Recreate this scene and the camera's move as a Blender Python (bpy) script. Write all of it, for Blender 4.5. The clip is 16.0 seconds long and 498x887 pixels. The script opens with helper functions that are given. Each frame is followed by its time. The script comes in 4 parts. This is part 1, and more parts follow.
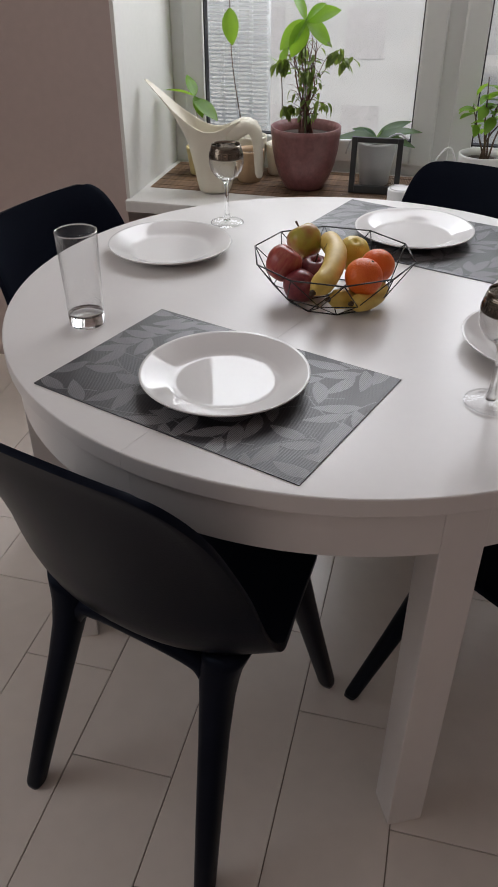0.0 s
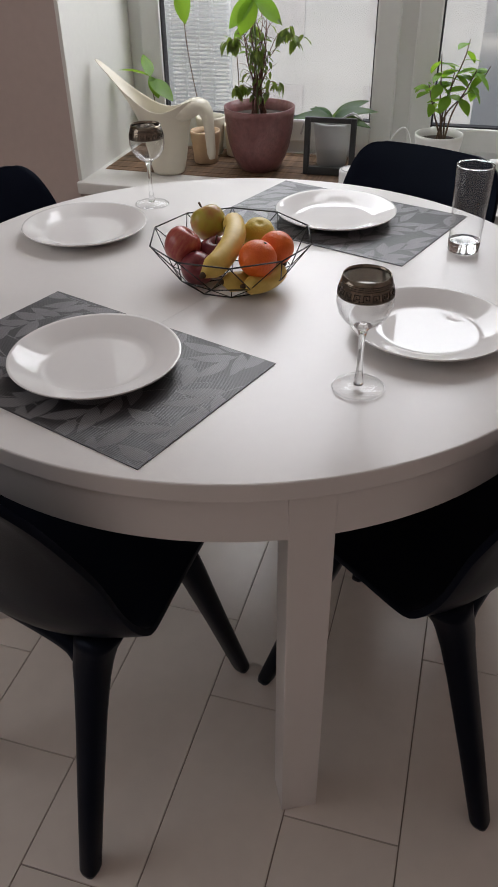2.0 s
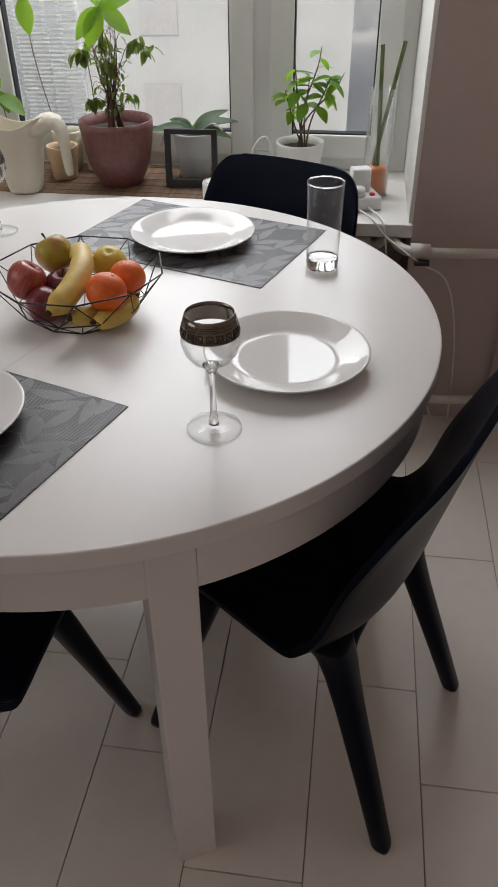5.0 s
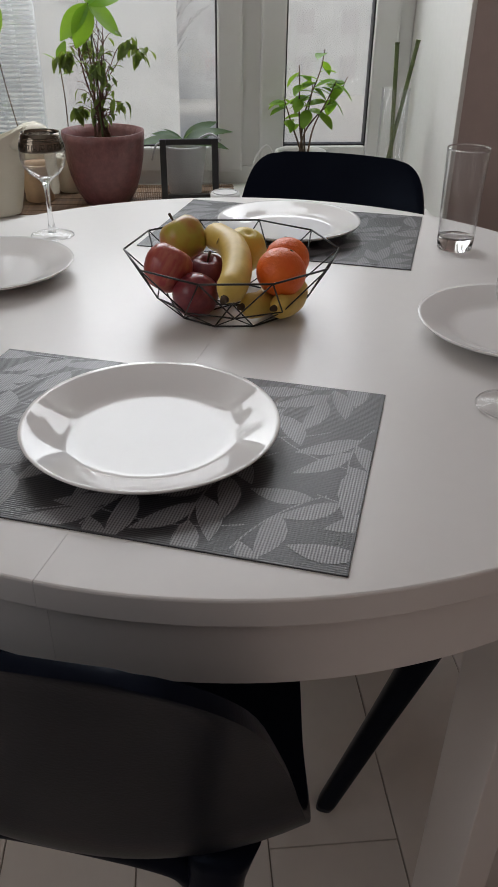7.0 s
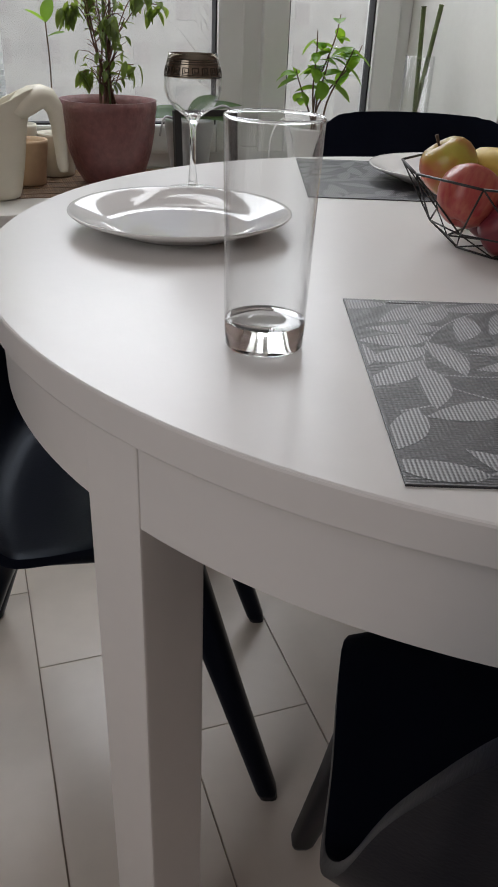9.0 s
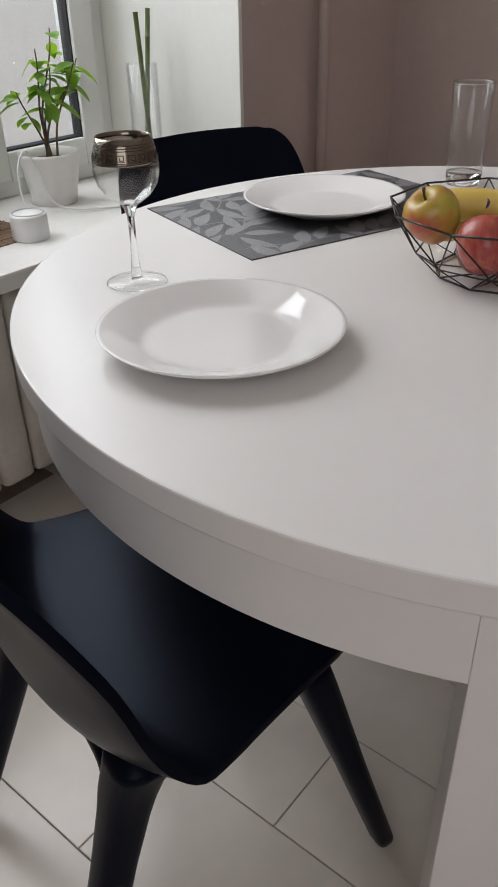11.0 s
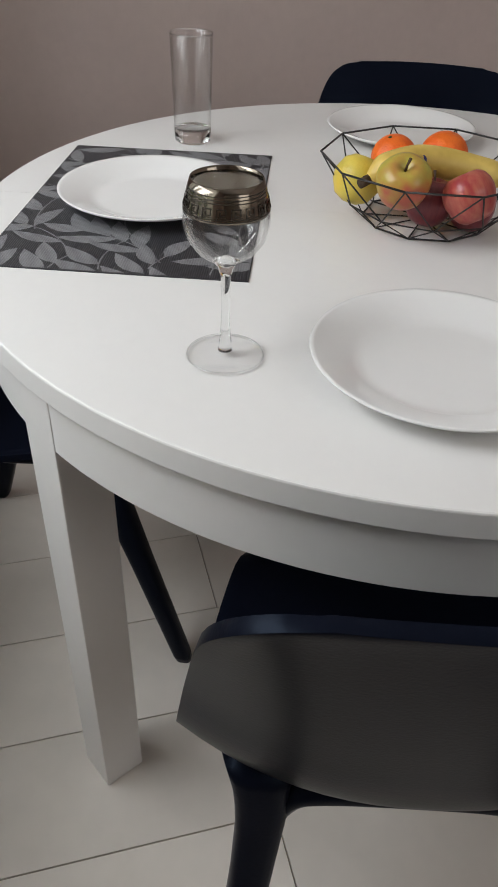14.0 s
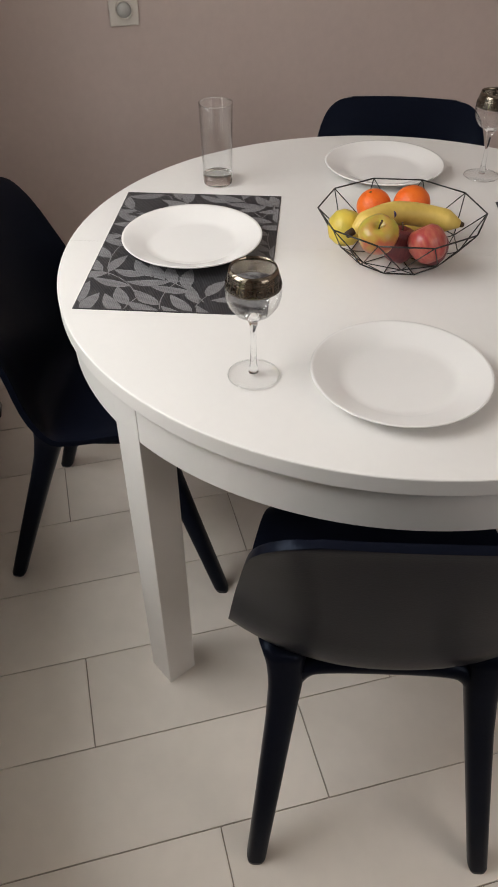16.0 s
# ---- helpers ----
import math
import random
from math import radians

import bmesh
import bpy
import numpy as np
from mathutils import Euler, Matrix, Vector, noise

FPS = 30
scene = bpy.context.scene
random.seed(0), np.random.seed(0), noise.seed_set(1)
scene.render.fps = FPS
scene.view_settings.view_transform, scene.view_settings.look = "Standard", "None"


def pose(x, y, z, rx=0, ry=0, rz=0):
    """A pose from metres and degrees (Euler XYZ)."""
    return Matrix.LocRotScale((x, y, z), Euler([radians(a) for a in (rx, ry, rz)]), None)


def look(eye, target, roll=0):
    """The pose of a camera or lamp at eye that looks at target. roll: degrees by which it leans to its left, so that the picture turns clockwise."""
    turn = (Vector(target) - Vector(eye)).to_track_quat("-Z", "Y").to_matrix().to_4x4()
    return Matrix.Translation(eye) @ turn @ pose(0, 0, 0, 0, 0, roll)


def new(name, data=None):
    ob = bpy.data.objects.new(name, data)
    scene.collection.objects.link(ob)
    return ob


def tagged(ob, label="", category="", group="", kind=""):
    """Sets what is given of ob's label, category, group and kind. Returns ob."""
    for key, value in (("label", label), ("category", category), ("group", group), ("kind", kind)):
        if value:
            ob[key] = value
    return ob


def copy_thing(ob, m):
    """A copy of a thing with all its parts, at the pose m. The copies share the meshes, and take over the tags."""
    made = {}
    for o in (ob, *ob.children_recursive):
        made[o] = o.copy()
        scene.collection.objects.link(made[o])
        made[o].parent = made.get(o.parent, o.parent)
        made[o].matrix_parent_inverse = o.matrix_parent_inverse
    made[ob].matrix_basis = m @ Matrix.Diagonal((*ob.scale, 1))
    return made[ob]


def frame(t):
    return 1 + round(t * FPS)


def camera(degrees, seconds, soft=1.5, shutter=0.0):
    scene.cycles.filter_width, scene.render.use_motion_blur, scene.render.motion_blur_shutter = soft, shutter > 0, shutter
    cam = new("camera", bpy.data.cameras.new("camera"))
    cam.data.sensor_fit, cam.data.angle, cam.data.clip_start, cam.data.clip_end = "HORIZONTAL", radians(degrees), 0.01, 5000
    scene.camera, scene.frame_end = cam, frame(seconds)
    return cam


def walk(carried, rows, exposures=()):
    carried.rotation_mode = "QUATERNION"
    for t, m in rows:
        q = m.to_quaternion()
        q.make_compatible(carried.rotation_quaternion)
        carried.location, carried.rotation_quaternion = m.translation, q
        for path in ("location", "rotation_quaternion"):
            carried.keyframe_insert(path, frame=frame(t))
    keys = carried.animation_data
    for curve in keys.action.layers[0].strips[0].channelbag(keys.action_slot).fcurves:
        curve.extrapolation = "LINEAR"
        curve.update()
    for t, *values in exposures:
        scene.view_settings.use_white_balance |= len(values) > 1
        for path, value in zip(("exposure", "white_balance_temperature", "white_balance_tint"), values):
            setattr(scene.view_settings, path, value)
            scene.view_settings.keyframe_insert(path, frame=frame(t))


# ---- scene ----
cam = camera(36.1, 16.0, soft=1.7)
PATH = [
    (0, (0.154, -1.337, 1.319), (-0.250, 0.253, 0.175), -0.1),
    (0.5, (0.214, -1.325, 1.318), (-0.216, 0.251, 0.164), -0.6),
    (1, (0.268, -1.309, 1.316), (-0.179, 0.256, 0.153), -1.0),
    (1.5, (0.319, -1.292, 1.310), (-0.138, 0.265, 0.140), -1.0),
    (2, (0.367, -1.272, 1.311), (-0.092, 0.279, 0.135), -0.9),
    (2.5, (0.415, -1.253, 1.312), (-0.050, 0.289, 0.127), -0.8),
    (3, (0.465, -1.229, 1.317), (0.000, 0.299, 0.113), -0.7),
    (3.5, (0.507, -1.204, 1.325), (0.050, 0.309, 0.099), -0.6),
    (4, (0.522, -1.190, 1.339), (0.097, 0.313, 0.089), -0.6),
    (6.5, (0.048, -1.144, 1.222), (0.165, 0.550, 0.167), -0.1),
    (7, (-0.082, -1.049, 1.141), (0.071, 0.644, 0.087), 0.7),
    (7.5, (-0.207, -0.958, 1.060), (0.012, 0.721, -0.006), 1.1),
    (8, (-0.330, -0.883, 0.999), (-0.003, 0.777, -0.065), 2.0),
    (8.5, (-0.468, -0.820, 0.967), (-0.024, 0.837, -0.062), 0.7),
    (9, (-0.590, -0.767, 0.966), (0.011, 0.867, -0.018), 2.5),
    (11.5, (-0.922, -0.265, 1.089), (0.530, 0.555, -0.015), -1.8),
    (12, (-0.856, -0.124, 1.101), (0.700, 0.396, -0.042), -0.7),
    (12.5, (-0.781, 0.027, 1.129), (0.812, 0.254, -0.059), 0.5),
    (13, (-0.798, 0.099, 1.143), (0.789, 0.026, -0.071), -0.5),
    (13.5, (-0.894, 0.239, 1.177), (0.675, -0.068, -0.023), -1.0),
    (14, (-0.912, 0.418, 1.126), (0.612, -0.008, -0.096), 2.1),
    (14.5, (-0.926, 0.521, 1.178), (0.500, 0.083, -0.154), 4.5),
    (15, (-1.030, 0.596, 1.280), (0.374, 0.277, -0.108), 3.3),
    (15.5, (-1.109, 0.582, 1.342), (0.346, 0.251, 0.011), 1.0),
    (16, (-1.149, 0.495, 1.384), (0.312, 0.127, 0.068), -0.4),
]
walk(cam, [(t, look(eye, target, roll)) for t, eye, target, roll in PATH],
     [(0.0, -0.37, 6420, 14), (4.0, -0.26, 6540, 13), (6.5, -0.40, 6460, 11), (7.2, -0.52, 6440, 12), (9.0, -0.52, 6440, 12), (12.0, -0.13, 6440, 11), (13.0, -0.26, 6390, 9), (13.6, -0.22, 6360, 9), (14.5, -0.10, 6490, 8), (15.0, 0.0, 6860, 12), (16.0, -0.03, 6860, 11)])

# ---- light: overcast daylight through the window, plus an added side fill ----
world = bpy.data.worlds.new("sky")
scene.world = world
world.use_nodes = True
wn = world.node_tree
sky = wn.nodes.new("ShaderNodeTexSky")
sky.sky_type = "NISHITA"
sky.sun_disc = False
sky.sun_elevation = radians(48)
sky.sun_rotation = radians(196)
sky.dust_density = 6.0
sky.air_density = 1.0
wn.nodes["Background"].inputs[1].default_value = 0.11
wn.links.new(sky.outputs[0], wn.nodes["Background"].inputs[0])

sun = new("sun", bpy.data.lights.new("sun", "SUN"))
sun.data.energy = 1.5
sun.data.angle = radians(10)
sun.data.color = (1.0, 0.96, 0.9)
sun.matrix_world = look((-4.0, -14.0, 16.0), (0, 0, 0))

window_light = new("window_daylight", bpy.data.lights.new("window_daylight", "AREA"))
window_light.data.shape = "RECTANGLE"
window_light.data.size = 1.25
window_light.data.size_y = 0.95
window_light.data.energy = 34
window_light.data.color = (0.96, 0.98, 1.0)
window_light.matrix_world = look((-0.105, 1.40, 1.72), (-0.105, 0.2, 1.1))

# Added fill lamp in an unseen west opening; lifts the floor and apron.
side_light = new("added_side_fill", bpy.data.lights.new("added_side_fill", "AREA"))
side_light.data.shape = "RECTANGLE"
side_light.data.size = 1.3
side_light.data.size_y = 1.2
side_light.data.energy = 8.5
side_light.data.color = (1.0, 0.97, 0.93)
side_light.matrix_world = look((-1.83, -1.0, 1.6), (0, -0.9, 0.9))


# ---- materials ----
def mat(name, base, rough=0.5, metal=0.0, vary=0.08, scale=6.0, fine=60.0, bump=0.0, bump_scale=80.0,
        spec=0.5, rand=0.0, coat=0.0, second=None):
    """A Principled surface whose colour wanders at two scales, with fine relief."""
    m = bpy.data.materials.new(name)
    m.use_nodes = True
    nt = m.node_tree
    b = nt.nodes["Principled BSDF"]
    b.inputs["Roughness"].default_value = rough
    b.inputs["Metallic"].default_value = metal
    b.inputs["Specular IOR Level"].default_value = spec
    b.inputs["Coat Weight"].default_value = coat
    b.inputs["Coat Roughness"].default_value = 0.08
    co = nt.nodes.new("ShaderNodeTexCoord")
    n1 = nt.nodes.new("ShaderNodeTexNoise")
    n1.inputs["Scale"].default_value = scale
    n1.inputs["Detail"].default_value = 3
    n2 = nt.nodes.new("ShaderNodeTexNoise")
    n2.inputs["Scale"].default_value = fine
    n2.inputs["Detail"].default_value = 2
    nt.links.new(co.outputs["Object"], n1.inputs["Vector"])
    nt.links.new(co.outputs["Object"], n2.inputs["Vector"])
    add = nt.nodes.new("ShaderNodeMath")
    add.operation = "MULTIPLY_ADD"
    nt.links.new(n2.outputs["Fac"], add.inputs[0])
    add.inputs[1].default_value = 0.4
    nt.links.new(n1.outputs["Fac"], add.inputs[2])
    ramp = nt.nodes.new("ShaderNodeValToRGB")
    ramp.color_ramp.elements[0].position = 0.45
    ramp.color_ramp.elements[1].position = 0.95
    c2 = second if second else tuple(c * (1 - 2 * vary) for c in base)
    ramp.color_ramp.elements[0].color = (*[min(1, c * (1 + vary * 0.4)) for c in base], 1)
    ramp.color_ramp.elements[1].color = (*c2, 1)
    nt.links.new(add.outputs[0], ramp.inputs[0])
    out = ramp.outputs[0]
    if rand:
        info = nt.nodes.new("ShaderNodeObjectInfo")
        hsv = nt.nodes.new("ShaderNodeHueSaturation")
        mr = nt.nodes.new("ShaderNodeMapRange")
        mr.inputs[3].default_value = 1 - rand
        mr.inputs[4].default_value = 1 + rand
        nt.links.new(info.outputs["Random"], mr.inputs[0])
        nt.links.new(mr.outputs[0], hsv.inputs["Value"])
        nt.links.new(out, hsv.inputs["Color"])
        out = hsv.outputs[0]
    nt.links.new(out, b.inputs["Base Color"])
    if bump:
        n3 = nt.nodes.new("ShaderNodeTexNoise")
        n3.inputs["Scale"].default_value = bump_scale
        n3.inputs["Detail"].default_value = 4
        nt.links.new(co.outputs["Object"], n3.inputs["Vector"])
        bp = nt.nodes.new("ShaderNodeBump")
        bp.inputs["Strength"].default_value = bump
        bp.inputs["Distance"].default_value = 0.002
        nt.links.new(n3.outputs["Fac"], bp.inputs["Height"])
        nt.links.new(bp.outputs[0], b.inputs["Normal"])
    return m


def clear(name, tint=(1, 1, 1), gloss=1.0):
    """Thin clear glass: it lets light straight through and mirrors at grazing angles."""
    m = bpy.data.materials.new(name)
    m.use_nodes = True
    nt = m.node_tree
    nt.nodes.remove(nt.nodes["Principled BSDF"])
    tr = nt.nodes.new("ShaderNodeBsdfTransparent")
    tr.inputs[0].default_value = (*tint, 1)
    gl = nt.nodes.new("ShaderNodeBsdfGlossy")
    gl.inputs["Roughness"].default_value = 0.01
    fr = nt.nodes.new("ShaderNodeLayerWeight")
    fr.inputs["Blend"].default_value = 0.5
    pw = nt.nodes.new("ShaderNodeMath")
    pw.operation = "POWER"
    pw.inputs[1].default_value = 3.0
    mu = nt.nodes.new("ShaderNodeMath")
    mu.operation = "MULTIPLY_ADD"
    mu.inputs[1].default_value = 0.75 * gloss
    mu.inputs[2].default_value = 0.04 * gloss
    mix = nt.nodes.new("ShaderNodeMixShader")
    nt.links.new(fr.outputs["Facing"], pw.inputs[0])
    nt.links.new(pw.outputs[0], mu.inputs[0])
    nt.links.new(mu.outputs[0], mix.inputs[0])
    nt.links.new(tr.outputs[0], mix.inputs[1])
    nt.links.new(gl.outputs[0], mix.inputs[2])
    nt.links.new(mix.outputs[0], nt.nodes["Material Output"].inputs[0])
    return m


def solid_glass(name, tint=(1, 1, 1)):
    m = bpy.data.materials.new(name)
    m.use_nodes = True
    b = m.node_tree.nodes["Principled BSDF"]
    b.inputs["Base Color"].default_value = (*tint, 1)
    b.inputs["Transmission Weight"].default_value = 1.0
    b.inputs["Roughness"].default_value = 0.0
    b.inputs["IOR"].default_value = 1.5
    return m


def weave(name, c1, c2, rough, angle, spec):
    """Coarse plastic weave: fine ribs with dark gaps."""
    m = mat(name, c1, rough, vary=0.1, scale=30, fine=300, spec=spec)
    nt = m.node_tree
    b = nt.nodes["Principled BSDF"]
    co = nt.nodes["Texture Coordinate"]
    mp = nt.nodes.new("ShaderNodeMapping")
    mp.inputs["Rotation"].default_value = (0, 0, angle)
    nt.links.new(co.outputs["Object"], mp.inputs["Vector"])
    w = nt.nodes.new("ShaderNodeTexWave")
    w.bands_direction = "X"
    w.inputs["Scale"].default_value = 120
    w.inputs["Distortion"].default_value = 0.3
    w2 = nt.nodes.new("ShaderNodeTexWave")
    w2.bands_direction = "Y"
    w2.inputs["Scale"].default_value = 105
    nt.links.new(mp.outputs[0], w.inputs["Vector"])
    nt.links.new(mp.outputs[0], w2.inputs["Vector"])
    mul = nt.nodes.new("ShaderNodeMath")
    mul.operation = "MULTIPLY_ADD"
    mul.inputs[1].default_value = 0.35
    nt.links.new(w2.outputs["Fac"], mul.inputs[0])
    nt.links.new(w.outputs["Fac"], mul.inputs[2])
    mx = nt.nodes.new("ShaderNodeMix")
    mx.data_type = "RGBA"
    mx.inputs[6].default_value = (*c2, 1)
    old = b.inputs["Base Color"].links[0].from_socket
    nt.links.new(mul.outputs[0], mx.inputs[0])
    nt.links.new(old, mx.inputs[7])
    nt.links.new(mx.outputs[2], b.inputs["Base Color"])
    bp = nt.nodes.new("ShaderNodeBump")
    bp.inputs["Strength"].default_value = 0.2
    bp.inputs["Distance"].default_value = 0.001
    nt.links.new(mul.outputs[0], bp.inputs["Height"])
    nt.links.new(bp.outputs[0], b.inputs["Normal"])
    # the strands run along the short side and spread their gloss across it
    across = nt.nodes.new("ShaderNodeVectorTransform")
    across.vector_type = "VECTOR"
    across.convert_from = "OBJECT"
    across.convert_to = "WORLD"
    across.inputs[0].default_value = (1, 0, 0)
    nt.links.new(across.outputs[0], b.inputs["Tangent"])
    b.inputs["Anisotropic"].default_value = 0.9
    return m


MAUVE = mat("mauve_wall_paint", (0.54, 0.445, 0.41), 0.75, vary=0.05, scale=1.5, fine=40, bump=0.15, bump_scale=160)
PLASTER = mat("white_reveal_paint", (0.78, 0.78, 0.74), 0.7, vary=0.03, scale=2, bump=0.1, bump_scale=120)
PALE = mat("warm_greige_wall_paint", (0.52, 0.47, 0.44), 0.8, vary=0.03, scale=1.5, bump=0.1, bump_scale=160)
CEIL = mat("white_ceiling_paint", (0.86, 0.85, 0.83), 0.85, vary=0.02)
TILE = mat("cream_floor_tile", (0.78, 0.725, 0.66), 0.3, vary=0.05, scale=2.2, fine=25, bump=0.05, bump_scale=30, rand=0.03)
GROUT = mat("brown_grout", (0.40, 0.335, 0.285), 0.9, vary=0.15, scale=12)
PVC = mat("white_window_plastic", (0.74, 0.75, 0.73), 0.35, vary=0.02)
SEAL = mat("black_rubber_seal", (0.02, 0.02, 0.022), 0.6)
SILL = mat("white_sill_laminate", (0.78, 0.77, 0.74), 0.3, vary=0.04, scale=4)
TABLE = mat("white_table_foil", (0.78, 0.765, 0.745), 0.30, vary=0.015, scale=3, bump=0.03, bump_scale=200, spec=0.4)
CHAIR = mat("anthracite_chair_plastic", (0.0050, 0.0062, 0.0125), 0.32, vary=0.12, scale=8, fine=150, bump=0.08, bump_scale=320, spec=0.085)
CHAIR.node_tree.nodes["Principled BSDF"].inputs["Specular Tint"].default_value = (0.55, 0.72, 1.0, 1)
PORCELAIN = mat("white_porcelain", (0.80, 0.79, 0.775), 0.035, vary=0.01, scale=5, spec=0.36)
GLASS = clear("thin_clear_glass", (0.994, 0.996, 0.996), 0.9)
FOOTGLASS = clear("foot_clear_glass", (0.998, 0.998, 0.998), 0.4)
PANE = clear("window_glass", (0.97, 0.98, 0.975), 1.0)
# Pane glass with a translucent film that imitates glare over the outside view.
VEILED = clear("glare_veiled_glass", (0.97, 0.98, 0.975), 0.6)
veil = VEILED.node_tree
film = veil.nodes.new("ShaderNodeBsdfTranslucent")
film.inputs[0].default_value = (0.9, 0.9, 0.9, 1)
veil_noise = veil.nodes.new("ShaderNodeTexNoise")
veil_noise.inputs["Scale"].default_value = 3.0
veil_noise.inputs["Detail"].default_value = 6
amount = veil.nodes.new("ShaderNodeMapRange")
amount.inputs[3].default_value = 0.015
amount.inputs[4].default_value = 0.07
blend = veil.nodes.new("ShaderNodeMixShader")
final = veil.nodes["Material Output"].inputs[0]
unveiled = final.links[0].from_socket
veil.links.new(veil_noise.outputs["Fac"], amount.inputs[0])
veil.links.new(amount.outputs[0], blend.inputs[0])
veil.links.new(unveiled, blend.inputs[1])
veil.links.new(film.outputs[0], blend.inputs[2])
veil.links.new(blend.outputs[0], final)
THICK = solid_glass("thick_clear_glass", (0.98, 0.99, 0.99))
BAND = mat("mirror_gilt_band", (0.24, 0.205, 0.165), 0.14, metal=1.0, vary=0.1, scale=60)
KEY = mat("dark_engraved_lines", (0.05, 0.04, 0.03), 0.35, metal=0.6)
WIRE = mat("black_wire", (0.012, 0.012, 0.012), 0.4, vary=0.1)
CREAM = mat("cream_plastic", (0.74, 0.70, 0.58), 0.38, vary=0.03, scale=8)
MAUVE_POT = mat("dusty_mauve_ceramic", (0.21, 0.085, 0.082), 0.36, vary=0.14, scale=60, fine=160, bump=1.0, bump_scale=90)
SOIL = mat("dry_soil", (0.05, 0.035, 0.025), 0.95, vary=0.3, scale=60, bump=1.0, bump_scale=150)
TERRA = mat("pale_terracotta", (0.62, 0.44, 0.28), 0.6, vary=0.1, scale=20)
YELLOWPOT = mat("pale_yellow_plastic", (0.70, 0.58, 0.26), 0.5, vary=0.06)
WHITEPOT = mat("white_pot_glaze", (0.76, 0.75, 0.72), 0.3, vary=0.04)
GREYPOT = mat("silver_grey_pot", (0.52, 0.52, 0.52), 0.35, vary=0.08, scale=12)
BAMBOO = mat("brown_bamboo_slats", (0.25, 0.15, 0.085), 0.55, vary=0.3, scale=40, fine=200, rand=0.25)
BARK = mat("grey_brown_bark", (0.16, 0.105, 0.065), 0.8, vary=0.25, scale=60, bump=0.5, bump_scale=200)
GREENSTEM = mat("green_stem", (0.12, 0.16, 0.05), 0.5, vary=0.2, scale=40)
BLACKFRAME = mat("black_painted_wood", (0.02, 0.02, 0.02), 0.45, vary=0.1)
PLASTICW = mat("white_device_plastic", (0.75, 0.75, 0.74), 0.35, vary=0.02)
SOCKET = mat("aged_beige_plastic", (0.60, 0.56, 0.51), 0.4, vary=0.03)
RED = mat("red_switch", (0.6, 0.03, 0.03), 0.35)
ORANGEGEL = mat("orange_gel_beads", (0.75, 0.24, 0.07), 0.2, vary=0.2, scale=90)
RADIATOR = mat("old_white_enamel", (0.66, 0.62, 0.56), 0.4, vary=0.1, scale=10)
BRASS = mat("dark_valve_metal", (0.06, 0.055, 0.05), 0.4, metal=0.7)


def leafmat(name, base, back):
    m = mat(name, base, 0.38, vary=0.18, scale=30, fine=120, second=back, rand=0.22)
    nt = m.node_tree
    b = nt.nodes["Principled BSDF"]
    tl = nt.nodes.new("ShaderNodeBsdfTranslucent")
    tl.inputs[0].default_value = (base[0] * 2.5, base[1] * 2.1, base[2] * 0.9, 1)
    mx = nt.nodes.new("ShaderNodeMixShader")
    mx.inputs[0].default_value = 0.45
    nt.links.new(b.outputs[0], mx.inputs[1])
    nt.links.new(tl.outputs[0], mx.inputs[2])
    nt.links.new(mx.outputs[0], nt.nodes["Material Output"].inputs[0])
    return m


LEAF_BRIGHT = leafmat("bright_green_leaf", (0.13, 0.27, 0.035), (0.09, 0.2, 0.03))
LEAF_FIG = leafmat("variegated_fig_leaf", (0.09, 0.15, 0.04), (0.2, 0.23, 0.1))
LEAF_DARK = leafmat("dark_orchid_leaf", (0.06, 0.12, 0.06), (0.05, 0.09, 0.045))


# ---- mesh helpers ----
def mesh_of(bm, name, smooth=True):
    me = bpy.data.meshes.new(name)
    bmesh.ops.recalc_face_normals(bm, faces=bm.faces)
    bm.to_mesh(me)
    bm.free()
    if smooth:
        me.polygons.foreach_set("use_smooth", [True] * len(me.polygons))
        me.update()
    return me


def part(name, bm, material, parent=None, label="", smooth=True, at=None):
    me = bm if isinstance(bm, bpy.types.Mesh) else mesh_of(bm, name, smooth)
    if material and not me.materials:
        me.materials.append(material)
    ob = new(name, me)
    if parent:
        ob.parent = parent
    if at is not None:
        ob.matrix_basis = at
    if label:
        ob["label"] = label
    return ob


def thing(name, label, category, at=None, group="", kind=""):
    ob = new(name)
    ob.empty_display_size = 0.05
    if at is not None:
        ob.matrix_basis = at
    return tagged(ob, label, category, group, kind)


def box(bm, x0, x1, y0, y1, z0, z1, bevel=0.0):
    made = bmesh.ops.create_cube(bm, size=1, matrix=Matrix.LocRotScale(
        ((x0 + x1) / 2, (y0 + y1) / 2, (z0 + z1) / 2), None, (x1 - x0, y1 - y0, z1 - z0)))
    if bevel:
        edges = list({e for v in made["verts"] for e in v.link_edges})
        bmesh.ops.bevel(bm, geom=edges, offset=bevel, segments=2, affect="EDGES", profile=0.6)
    return bm


def boxes(*dims, bevel=0.0):
    bm = bmesh.new()
    for d in dims:
        box(bm, *d, bevel=bevel)
    return bm


